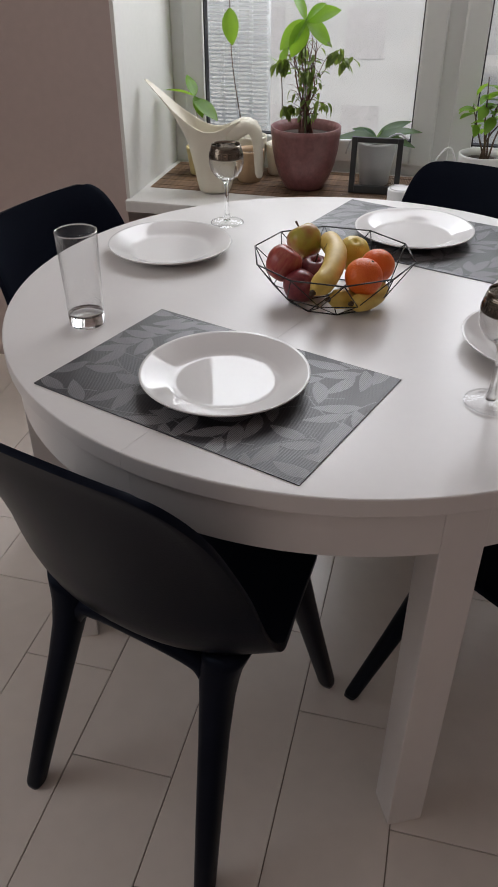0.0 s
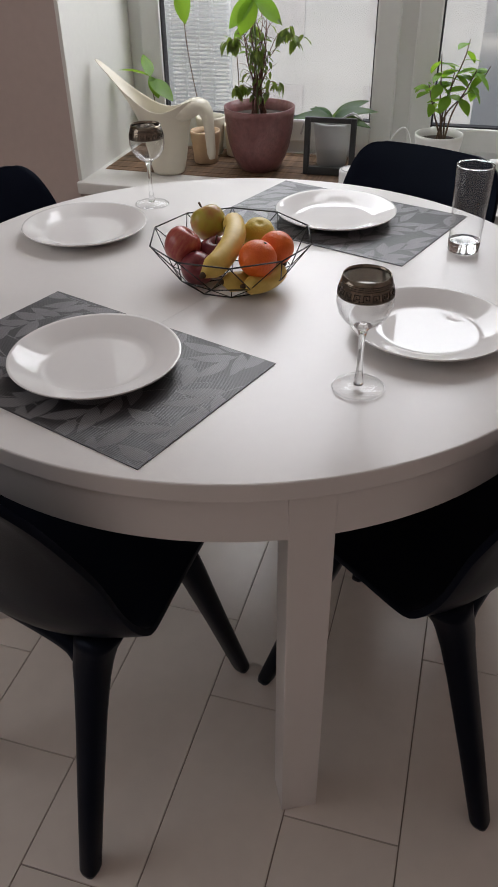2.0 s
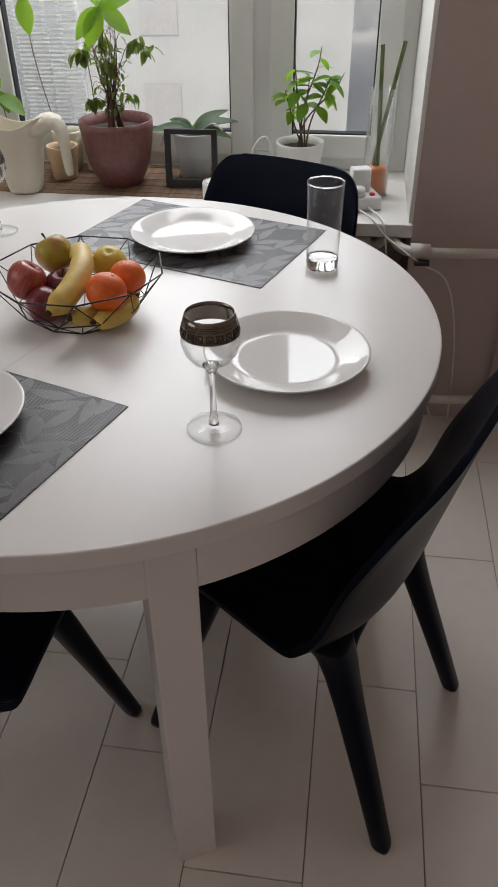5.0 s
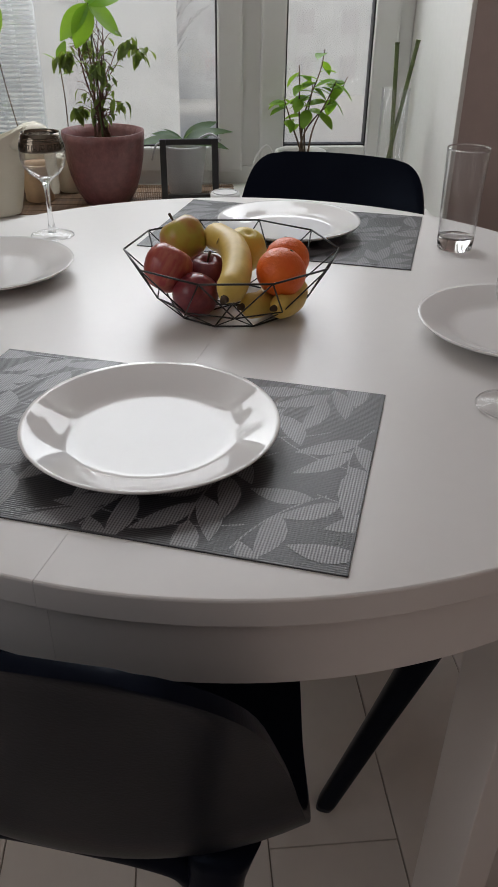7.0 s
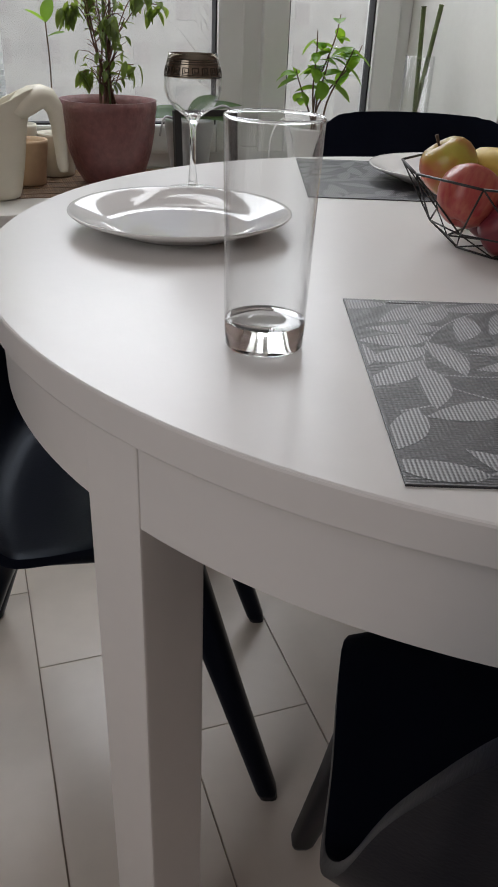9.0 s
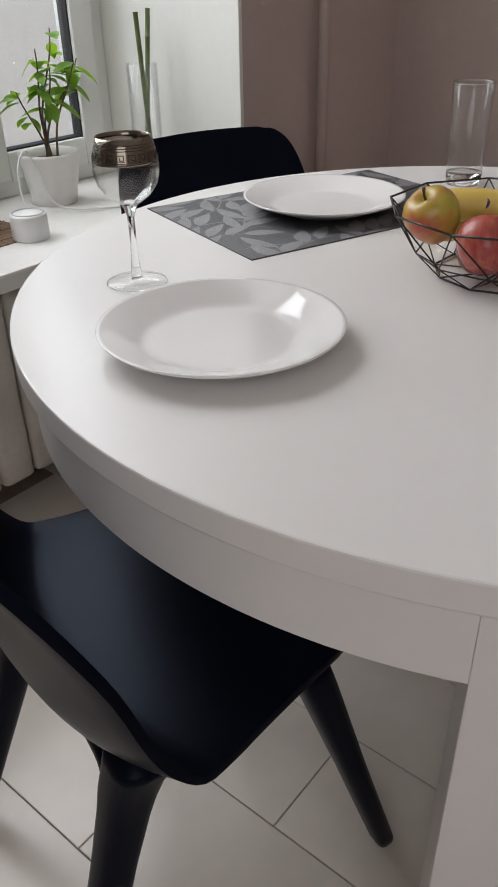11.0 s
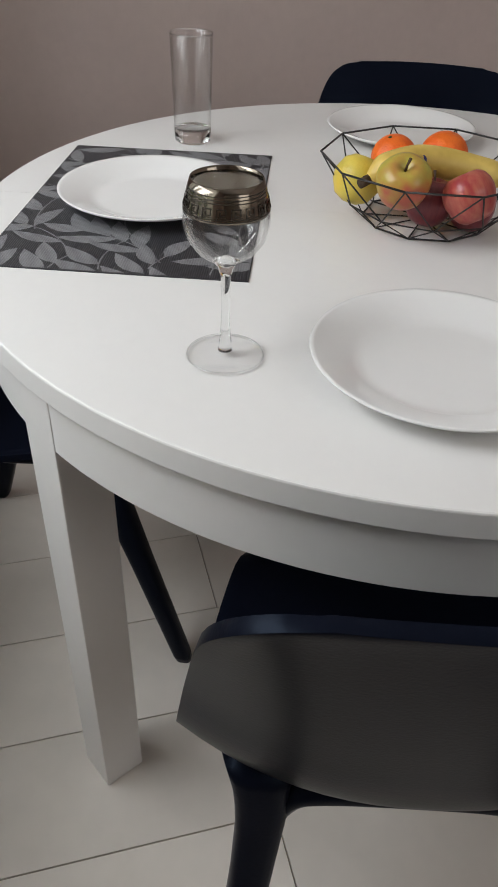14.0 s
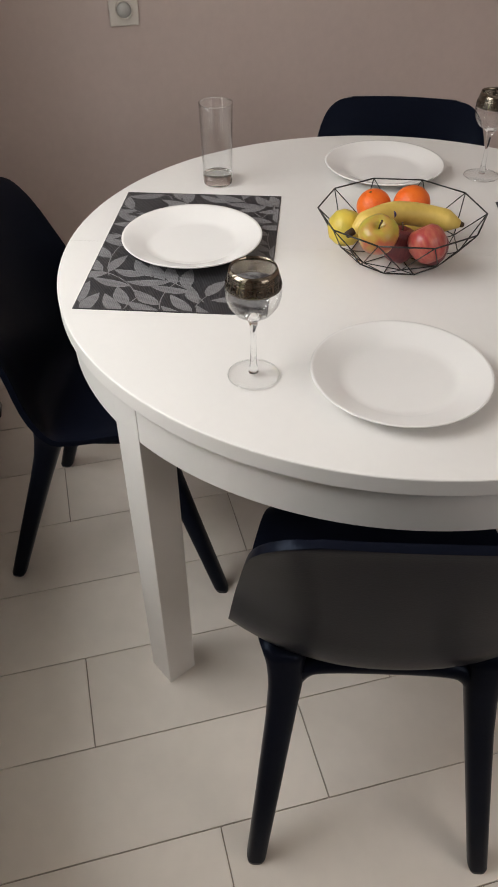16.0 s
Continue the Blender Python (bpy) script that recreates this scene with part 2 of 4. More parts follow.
def lathe(profile, n=48, close=False):
    """Turn (r, z) pairs round the z axis."""
    bm = bmesh.new()
    rings = []
    for r, z in profile:
        if r < 1e-6:
            rings.append([bm.verts.new((0, 0, z))])
        else:
            rings.append([bm.verts.new((r * math.cos(2 * math.pi * i / n), r * math.sin(2 * math.pi * i / n), z)) for i in range(n)])
    pairs = list(zip(rings, rings[1:]))
    if close:
        pairs.append((rings[-1], rings[0]))
    for a, b in pairs:
        for i in range(n):
            j = (i + 1) % n
            if len(a) == 1 and len(b) == 1:
                continue
            if len(a) == 1:
                bm.faces.new((a[0], b[j], b[i]))
            elif len(b) == 1:
                bm.faces.new((a[i], a[j], b[0]))
            else:
                bm.faces.new((a[i], a[j], b[j], b[i]))
    return bm


def tube(points, radii, n=8, bm=None, flat=1.0, cap=True):
    """A round (or flattened) rod along points."""
    bm = bm or bmesh.new()
    pts = [Vector(p) for p in points]
    if not isinstance(radii, (list, tuple)):
        radii = [radii] * len(pts)
    up = Vector((0.31, 0.93, 0.2)).normalized()
    rings = []
    for i, p in enumerate(pts):
        d = (pts[min(i + 1, len(pts) - 1)] - pts[max(i - 1, 0)]).normalized()
        u = (up - d * up.dot(d))
        u = u.normalized() if u.length > 1e-4 else d.orthogonal().normalized()
        up = u
        v = d.cross(u)
        rings.append([bm.verts.new(p + u * (radii[i] * flat * math.cos(2 * math.pi * k / n)) + v * (radii[i] * math.sin(2 * math.pi * k / n))) for k in range(n)])
    for a, b in zip(rings, rings[1:]):
        for k in range(n):
            bm.faces.new((a[k], a[(k + 1) % n], b[(k + 1) % n], b[k]))
    if cap:
        bm.faces.new(rings[0])
        bm.faces.new(rings[-1])
    return bm


def smooth_path(points, n=6):
    """Catmull-Rom through the points."""
    p = [Vector(q) for q in points]
    p = [p[0] * 2 - p[1]] + p + [p[-1] * 2 - p[-2]]
    out = []
    for i in range(1, len(p) - 2):
        for k in range(n):
            t = k / n
            a, b, c, d = p[i - 1], p[i], p[i + 1], p[i + 2]
            out.append(0.5 * ((2 * b) + (c - a) * t + (2 * a - 5 * b + 4 * c - d) * t * t + (3 * b - a - 3 * c + d) * t ** 3))
    out.append(p[-2])
    return out


def leaf_mesh(name, length, width, material, droop=0.25, fold=0.3):
    """A pointed leaf along +y with a folded midrib, thick enough to have two sides."""
    bm = bmesh.new()
    rows = []
    n = 7
    for i in range(n + 1):
        t = i / n
        w = width * 0.5 * math.sin(math.pi * min(1, t * 0.97 + 0.02)) ** 0.75 * (1 - 0.22 * t)
        y, z = length * t, -droop * length * t * t
        rows.append([bm.verts.new((s * w, y, z + abs(s) * w * fold)) for s in (-1, -0.5, 0, 0.5, 1)])
    for a, b in zip(rows, rows[1:]):
        for k in range(4):
            bm.faces.new((a[k], a[k + 1], b[k + 1], b[k]))
    me = mesh_of(bm, name)
    me.materials.append(material)
    return me


def aim(p, direction, roll=0.0, size=1.0):
    """A pose that lays local +y along direction."""
    d = Vector(direction).normalized()
    q = d.to_track_quat("Y", "Z")
    return Matrix.LocRotScale(Vector(p), q, (size, size, size)) @ Matrix.Rotation(roll, 4, "Y")


# ---- the room ----
WEST, EAST, SOUTH, NORTH, TOP = -1.75, 1.265, -1.95, 0.83, 2.60
NL, NR, SILL_Z, NICHE_TOP, GLASS_Y = -0.778, 0.578, 0.603, 2.25, 1.30

floor = tagged(part("floor", boxes((WEST - 0.2, EAST + 0.2, SOUTH - 0.2, NORTH + 0.3, -0.12, -0.004)), GROUT, smooth=False),
               "cream rectangular ceramic tiles with thin brown grout joints", "floor", kind="structure")
wall = boxes((WEST - 0.15, NL, NORTH, 1.36, -0.1, TOP), (NR, EAST + 0.15, NORTH, 1.36, -0.1, TOP),
             (NL, NR, 1.12, 1.36, -0.1, SILL_Z - 0.036), (NL, NR, NORTH, 1.36, NICHE_TOP, TOP))
tagged(part("wall_north", wall, MAUVE, smooth=False), "mauve-grey painted wall with a deep white window niche", "wall", kind="structure")
tagged(part("wall_east", boxes((EAST, EAST + 0.15, SOUTH - 0.15, NORTH, -0.1, TOP)), MAUVE, smooth=False), "plain mauve-grey painted wall", "wall", kind="structure")
# Unseen west wall, set near for bounce; its opening is added for the fill.
tagged(part("wall_west", boxes((WEST - 0.15, WEST, SOUTH - 0.15, -1.7, -0.1, TOP), (WEST - 0.15, WEST, -0.3, NORTH, -0.1, TOP), (WEST - 0.15, WEST, -1.7, -0.3, -0.1, 0.95), (WEST - 0.15, WEST, -1.7, -0.3, 2.25, TOP)), PALE, smooth=False), "warm greige painted wall, unseen, with an opening added for fill light", "wall", kind="structure")
# South wall is out of view; its distance and paint tune the bounced light.
tagged(part("wall_south", boxes((WEST, EAST, SOUTH - 0.15, SOUTH, -0.1, TOP)), MAUVE, smooth=False), "plain mauve-grey painted wall", "wall", kind="structure")
tagged(part("ceiling", boxes((WEST - 0.15, EAST + 0.15, SOUTH - 0.15, 1.36, TOP, TOP + 0.12)), CEIL, smooth=False), "plain white painted ceiling", "ceiling", kind="structure")
reveal = boxes((NL, NL + 0.012, NORTH - 0.002, 1.345, SILL_Z, NICHE_TOP), (NR - 0.012, NR, NORTH - 0.002, 1.345, SILL_Z, NICHE_TOP),
               (NL + 0.012, NR - 0.012, NORTH - 0.002, 1.27, NICHE_TOP - 0.012, NICHE_TOP), bevel=0.002)
tagged(part("window_reveal_trim", reveal, PLASTER, smooth=False), "white painted plaster sides of the window niche", "trim", kind="structure")
tagged(part("window_sill_board", boxes((NL - 0.0, NR + 0.0, 0.812, 1.33, SILL_Z - 0.036, SILL_Z), bevel=0.006), SILL, smooth=False),
       "deep white window sill board with a rounded front edge", "window sill", kind="structure")

# window: outer frame, mullion, two sashes
win = thing("window_1", "white plastic two-part window with dark glazing seals", "window", kind="structure")


def ring(x0, x1, z0, z1, w, y0, y1, bevel=0.004):
    return boxes((x0, x0 + w, y0, y1, z0, z1), (x1 - w, x1, y0, y1, z0, z1),
                 (x0 + w, x1 - w, y0, y1, z0, z0 + w), (x0 + w, x1 - w, y0, y1, z1 - w, z1), bevel=bevel)


part("outer_frame", ring(NL + 0.012, NR - 0.012, SILL_Z, NICHE_TOP - 0.012, 0.05, 1.275, 1.345), PVC, win, smooth=False)
part("mullion", boxes((0.090, 0.153, 1.275, 1.345, SILL_Z + 0.05, NICHE_TOP - 0.06), bevel=0.004), PVC, win, smooth=False)
for x0, x1 in ((-0.722, 0.097), (0.146, 0.524)):
    sash = part("sash", ring(x0, x1, SILL_Z + 0.037, NICHE_TOP - 0.05, 0.069, 1.258, 1.32, bevel=0.007), PVC, win, smooth=False)
    part("glazing_seal", ring(x0 + 0.067, x1 - 0.067, SILL_Z + 0.104, NICHE_TOP - 0.117, 0.006, 1.268, 1.30, bevel=0.0), SEAL, sash, smooth=False)
    pane = part("pane", boxes((x0 + 0.068, x1 - 0.068, 1.287, 1.293, SILL_Z + 0.105, NICHE_TOP - 0.118)), VEILED, sash, smooth=False)
    pane.visible_shadow = False

# ---- outdoors ----
GROUND_Z = -7.0
# Bright haze is put into these colours: lawn, facades, far panes, twigs.
LAWN = mat("haze_paled_lawn", (0.52, 0.54, 0.50), 0.95, vary=0.2, scale=0.12, fine=0.9, second=(0.62, 0.62, 0.61))
FACADE = mat("haze_paled_facade", (0.62, 0.65, 0.66), 0.9, vary=0.08, scale=0.5)
HAZEPANE = mat("haze_paled_far_glass", (0.57, 0.58, 0.60), 0.4)
TWIG = mat("haze_paled_twigs", (0.62, 0.62, 0.62), 0.9)
SCREEN = mat("white_louvre_slats", (0.90, 0.91, 0.92), 0.5, vary=0.04)

lit = SCREEN.node_tree
thin = lit.nodes.new("ShaderNodeBsdfTranslucent")
thin.inputs[0].default_value = (0.96, 0.965, 0.96, 1)
both = lit.nodes.new("ShaderNodeMixShader")
both.inputs[0].default_value = 0.85
lit.links.new(lit.nodes["Principled BSDF"].outputs[0], both.inputs[1])
lit.links.new(thin.outputs[0], both.inputs[2])
lit.links.new(both.outputs[0], lit.nodes["Material Output"].inputs[0])

tagged(part("ground", boxes((-400, 400, -300, 600, GROUND_Z - 1, GROUND_Z)), LAWN, smooth=False), "winter lawn and paths far below, haze painted into the colour", "ground", kind="structure")


def far_building(x, y, w, d, h, turn):
    b = thing("apartment_building", "concrete apartment block with rows of windows, paled for haze", "building", at=pose(x, y, GROUND_Z, 0, 0, turn))
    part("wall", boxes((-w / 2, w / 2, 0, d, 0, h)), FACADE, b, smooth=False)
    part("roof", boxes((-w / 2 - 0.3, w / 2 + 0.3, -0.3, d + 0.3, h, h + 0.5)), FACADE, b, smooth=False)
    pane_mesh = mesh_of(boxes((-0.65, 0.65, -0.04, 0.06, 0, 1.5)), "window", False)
    pane_mesh.materials.append(HAZEPANE)
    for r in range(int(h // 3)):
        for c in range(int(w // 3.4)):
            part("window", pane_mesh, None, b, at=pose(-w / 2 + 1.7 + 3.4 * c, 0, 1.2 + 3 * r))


far_building(-7.5, 27, 15, 10, 18, 6)
far_building(12, 62, 36, 12, 18, 8)
far_building(-40, 80, 36, 12, 27, -10)
far_building(46, 110, 26, 14, 42, 0)


def bare_tree(x, y, h, seed):
    rng = random.Random(seed)
    t = thing("bare_tree", "bare winter tree with fine twigs, paled to grey for haze", "tree", at=pose(x, y, GROUND_Z), group="trees outside the window")
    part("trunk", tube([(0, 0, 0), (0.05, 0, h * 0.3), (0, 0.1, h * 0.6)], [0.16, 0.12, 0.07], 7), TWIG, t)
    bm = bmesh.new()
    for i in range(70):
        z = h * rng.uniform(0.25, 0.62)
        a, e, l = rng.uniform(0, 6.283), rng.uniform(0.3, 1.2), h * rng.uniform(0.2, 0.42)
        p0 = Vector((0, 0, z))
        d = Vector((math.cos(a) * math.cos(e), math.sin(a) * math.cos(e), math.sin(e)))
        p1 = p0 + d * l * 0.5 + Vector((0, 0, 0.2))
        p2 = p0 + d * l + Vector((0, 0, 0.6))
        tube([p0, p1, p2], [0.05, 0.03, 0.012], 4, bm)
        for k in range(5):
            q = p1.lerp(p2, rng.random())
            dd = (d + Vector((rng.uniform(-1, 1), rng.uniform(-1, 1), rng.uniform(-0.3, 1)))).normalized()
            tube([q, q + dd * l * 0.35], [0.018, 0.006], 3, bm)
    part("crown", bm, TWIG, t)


for i, (x, y, h) in enumerate(((-11, 40, 10), (15, 48, 10), (-1, 56, 9))):
    bare_tree(x, y, h, 40 + i)

# louvred screen fixed just outside the larger pane
louvre = thing("louvre_screen", "white louvred screen outside the window glass", "screen", at=pose(0, 1.425, 0))
slat = mesh_of(boxes((-0.80, -0.475, -0.006, 0.004, -0.0035, 0.0035)), "slat", False)
slat.materials.append(SCREEN)
for i in range(112):
    part("slat", slat, None, louvre, at=pose(0, 0, 0.62 + 0.0125 * i, -12, 0, 0))
part("outer_ledge", boxes((-0.86, 0.64, -0.115, 0.10, 0.56, 0.60), bevel=0.004), SCREEN, louvre, smooth=False)
for x in (-0.79, -0.74, -0.69, -0.64, -0.59, -0.54, -0.48):
    part("upright", boxes((x - 0.006, x + 0.006, 0.004, 0.016, 0.6, 2.05), bevel=0.002), SCREEN, louvre, smooth=False)

# ---- radiator and pipes under the window ----
rad = thing("radiator", "old white enamelled panel radiator with worn edges", "radiator", at=pose(-0.04, 0.905, 0))
for i in range(12):
    x = -0.50 + i * 0.085
    bm = boxes((x, x + 0.078, -0.038, 0.038, 0.13, 0.545), bevel=0.014)
    part("column", bm, RADIATOR, rad)
for z in (0.17, 0.51):
    part("header", tube([(-0.51, 0, z), (0.535, 0, z)], 0.022, 12), RADIATOR, rad)
for x in (-0.40, 0.42):
    part("bracket", boxes((x - 0.012, x + 0.012, 0.03, 0.215, 0.2, 0.24)), RADIATOR, rad, smooth=False)
    part("foot", boxes((x - 0.014, x + 0.014, -0.02, 0.02, 0.0, 0.14), bevel=0.003), RADIATOR, rad, smooth=False)
pipes = thing("heating_pipes", "painted heating riser with white branch pipes and a dark valve", "pipe")
part("riser", tube([(0.86, 0.80, 0.0), (0.86, 0.80, TOP)], 0.0145, 14), MAUVE, pipes, "mauve painted riser pipe")
for z in (0.55, 0.10):
    part("branch", tube(smooth_path([(0.49, 0.905, 0.51 if z > 0.3 else 0.17), (0.525, 0.86, z), (0.55, 0.79, z), (0.60, 0.765, z), (0.80, 0.775, z), (0.86, 0.795, z)], 5), 0.013, 12), RADIATOR, pipes)
part("valve", tube([(0.575, 0.767, 0.55), (0.625, 0.766, 0.55)], 0.021, 12), RADIATOR, pipes)
part("valve_handle", boxes((0.585, 0.625, 0.73, 0.765, 0.525, 0.535), bevel=0.003), BRASS, pipes, "dark metal handle", smooth=False)
part("coupling", tube([(0.56, 0.768, 0.10), (0.61, 0.766, 0.10)], 0.02, 8), BRASS, pipes, "dark metal coupling")

# socket on the east wall
sock = thing("wall_socket", "white square wall socket with a round recess", "socket", at=pose(EAST, 0.240, 0.897))
part("plate", boxes((-0.009, 0, -0.041, 0.041, -0.041, 0.041), bevel=0.003), SOCKET, sock, smooth=False)
part("recess_ring", lathe([(0.021, 0), (0.024, 0.0), (0.024, 0.006), (0.021, 0.006)], 32, True), SOCKET, sock, at=pose(-0.009, 0, 0, 0, -90, 0))
part("insert", lathe([(0, 0.001), (0.0205, 0.001), (0.0205, 0), (0, 0)], 32), mat("socket_grey", (0.5, 0.49, 0.47), 0.5), sock, at=pose(-0.009, 0, 0, 0, -90, 0))

# ---- the round table ----
CX, CY, H, R = -0.0095, -0.0550, 0.749, 0.583
SEAM = 70.5
table = thing("round_table", "round white extendable dining table with square legs", "table", at=pose(CX, CY, 0))


def half_disc(a0, gap):
    bm = bmesh.new()
    n = 72
    a = radians(a0)
    d = Vector((math.cos(a), math.sin(a), 0))
    nrm = Vector((-d.y, d.x, 0))
    z0, z1, e = H - 0.028, H, 0.0022
    cols = []
    for i in range(n + 1):
        b = a + math.pi * i / n
        col = []
        for r, z in ((R - e, z0), (R - 0.3 * e, z0 + 0.3 * e), (R, z0 + e), (R, z1 - e), (R - 0.3 * e, z1 - 0.3 * e), (R - e, z1)):
            p = Vector((math.cos(b), math.sin(b), 0)) * r
            if i in (0, n):
                p += nrm * gap
            p.z = z
            col.append(bm.verts.new(p))
        cols.append(col)
    for p, q in zip(cols, cols[1:]):
        for k in range(5):
            bm.faces.new((p[k], q[k], q[k + 1], p[k + 1]))
    bm.faces.new([c[5] for c in cols])
    bm.faces.new([c[0] for c in reversed(cols)])
    bm.faces.new(cols[0] + list(reversed(cols[-1])))
    return bm


def shade_sharp(ob, angle=35):
    """Smooth the round, keep the corners crisp."""
    me = ob.data
    bm = bmesh.new()
    bm.from_mesh(me)
    for e in bm.edges:
        e.smooth = not (len(e.link_faces) == 2 and e.calc_face_angle(0) > radians(angle))
    for f in bm.faces:
        f.smooth = True
    bm.to_mesh(me)
    bm.free()
    return ob


for a0 in (SEAM, SEAM + 180):
    shade_sharp(part("tabletop_half", half_disc(a0, 0.0002), TABLE, table), 15)


def arc(a0, a1, r0, r1, z0, z1):
    bm = bmesh.new()
    n = max(4, int((a1 - a0) / 2))
    q = []
    for i in range(n + 1):
        a = radians(a0 + (a1 - a0) * i / n)
        c, s = math.cos(a), math.sin(a)
        q.append([bm.verts.new((r * c, r * s, z)) for r, z in ((r0, z0), (r1, z0), (r1, z1), (r0, z1))])
    for a, b in zip(q, q[1:]):
        for k in range(4):
            bm.faces.new((a[k], a[(k + 1) % 4], b[(k + 1) % 4], b[k]))
    bm.faces.new(q[0])
    bm.faces.new(q[-1])
    return bm


LEG = 25.9
cut = 3.13
for a0, a1 in ((LEG + cut, SEAM - 0.02), (SEAM + 0.02, LEG + 90 - cut), (LEG + 90 + cut, LEG + 180 - cut),
               (LEG + 180 + cut, SEAM + 179.98), (SEAM + 180.02, LEG + 270 - cut), (LEG + 270 + cut, LEG + 360 - cut)):
    shade_sharp(part("apron", arc(a0, a1, 0.551, 0.5700, 0.646, H - 0.0285), TABLE, table))
leg_mesh = mesh_of(boxes((0.5085, 0.5705, -0.031, 0.031, 0, H - 0.0285), bevel=0.002), "leg", False)
leg_mesh.materials.append(TABLE)
for k in range(4):
    part("leg", leg_mesh, None, table, at=pose(0, 0, 0, 0, 0, LEG + 90 * k))
for s in (-1, 1):
    part("slide_rail", boxes((-0.5, 0.5, s * 0.2 - 0.015, s * 0.2 + 0.015, H - 0.065, H - 0.029)), BRASS, table, "dark metal extension rail", smooth=False, at=pose(0, 0, 0, 0, 0, SEAM + 90))

# ---- chairs ----
CENTRE = [(0.168, 0.443), (0.145, 0.450), (0.09, 0.447), (0.0, 0.432), (-0.07, 0.420), (-0.115, 0.418), (-0.150, 0.440), (-0.172, 0.490),
          (-0.190, 0.565), (-0.212, 0.655), (-0.230, 0.728), (-0.242, 0.776), (-0.248, 0.796), (-0.250, 0.802)]
SIDE = [(0.160, 0.150, 0.438), (0.182, 0.135, 0.447), (0.196, 0.085, 0.449), (0.211, 0.01, 0.441), (0.222, -0.034, 0.439), (0.2300, -0.069, 0.444), (0.2310, -0.097, 0.474),
        (0.227, -0.118, 0.516), (0.218, -0.139, 0.586), (0.209, -0.168, 0.654), (0.199, -0.202, 0.724), (0.182, -0.227, 0.768), (0.155, -0.240, 0.791), (0.120, -0.245, 0.801)]


def chair_shell():
    c = smooth_path([(0, y, z) for y, z in CENTRE], 3)
    s = smooth_path(SIDE, 3)
    bm = bmesh.new()
    nu = 10
    rows = []
    for pc, ps in zip(c, s):
        row = []
        for k in range(-nu, nu + 1):
            u = k / nu
            f = abs(u) ** 2.3
            row.append(bm.verts.new((u * ps.x, pc.y + (ps.y - pc.y) * f, pc.z + (ps.z - pc.z) * f)))
        rows.append(row)
    for a, b in zip(rows, rows[1:]):
        for k in range(2 * nu):
            bm.faces.new((a[k], b[k], b[k + 1], a[k + 1]))
    return bm


def chair_leg(top, foot, w0, w1):
    """A tapered leg of rounded square section that widens into its top."""
    bm = bmesh.new()
    t, f = Vector(top), Vector(foot)
    rings = []
    n = 12
    for q, w in ((0, w0 * 1.02), (0.06, w0 * 1.08), (0.14, w0 * 1.06), (0.5, (w0 + w1) / 2), (0.97, w1), (1.0, w1 * 0.86)):
        p = t.lerp(f, q)
        ring_v = []
        for k in range(n):
            a = 2 * math.pi * k / n + math.pi / 12
            ca, sa = math.cos(a), math.sin(a)
            e = 0.6
            ring_v.append(bm.verts.new(p + Vector((w * math.copysign(abs(ca) ** e, ca), w * math.copysign(abs(sa) ** e, sa), 0))))
        rings.append(ring_v)
    for a, b in zip(rings, rings[1:]):
        for k in range(n):
            bm.faces.new((a[k], a[(k + 1) % n], b[(k + 1) % n], b[k]))
    bm.faces.new(rings[0])
    bm.faces.new(rings[-1])
    return bm


def flared_leg(sx):
    """A rear leg that swells smoothly into the fold of the shell."""
    bm = bmesh.new()
    rows = [(0.151, -0.090, 0.425, 0.037, 0.038, 0.016), (0.149, -0.098, 0.410, 0.033, 0.034, 0.010), (0.147, -0.106, 0.394, 0.0290, 0.030, 0.004), (0.1458, -0.113, 0.374, 0.0275, 0.028, 0.001),
            (0.147, -0.122, 0.345, 0.0248, 0.0252, 0), (0.153, -0.143, 0.283, 0.0220, 0.0222, 0), (0.169, -0.190, 0.145, 0.0190, 0.0190, 0), (0.1852, -0.2355, 0.008, 0.0163, 0.0163, 0), (0.186, -0.238, 0, 0.014, 0.014, 0)]
    rings = []
    n = 16
    for x, y, z, wx, wy, lift in rows:
        ring_v = []
        for k in range(n):
            a = 2 * math.pi * k / n + math.pi / 16
            ca, sa = math.cos(a), math.sin(a)
            ring_v.append(bm.verts.new((sx * x + wx * math.copysign(abs(ca) ** 0.65, ca), y + wy * math.copysign(abs(sa) ** 0.65, sa), z + lift * (0.55 * ca * sx - 0.6 * sa))))
        rings.append(ring_v)
    for a, b in zip(rings, rings[1:]):
        for k in range(n):
            bm.faces.new((a[k], a[(k + 1) % n], b[(k + 1) % n], b[k]))
    bm.faces.new(rings[0])
    bm.faces.new(rings[-1])
    return bm


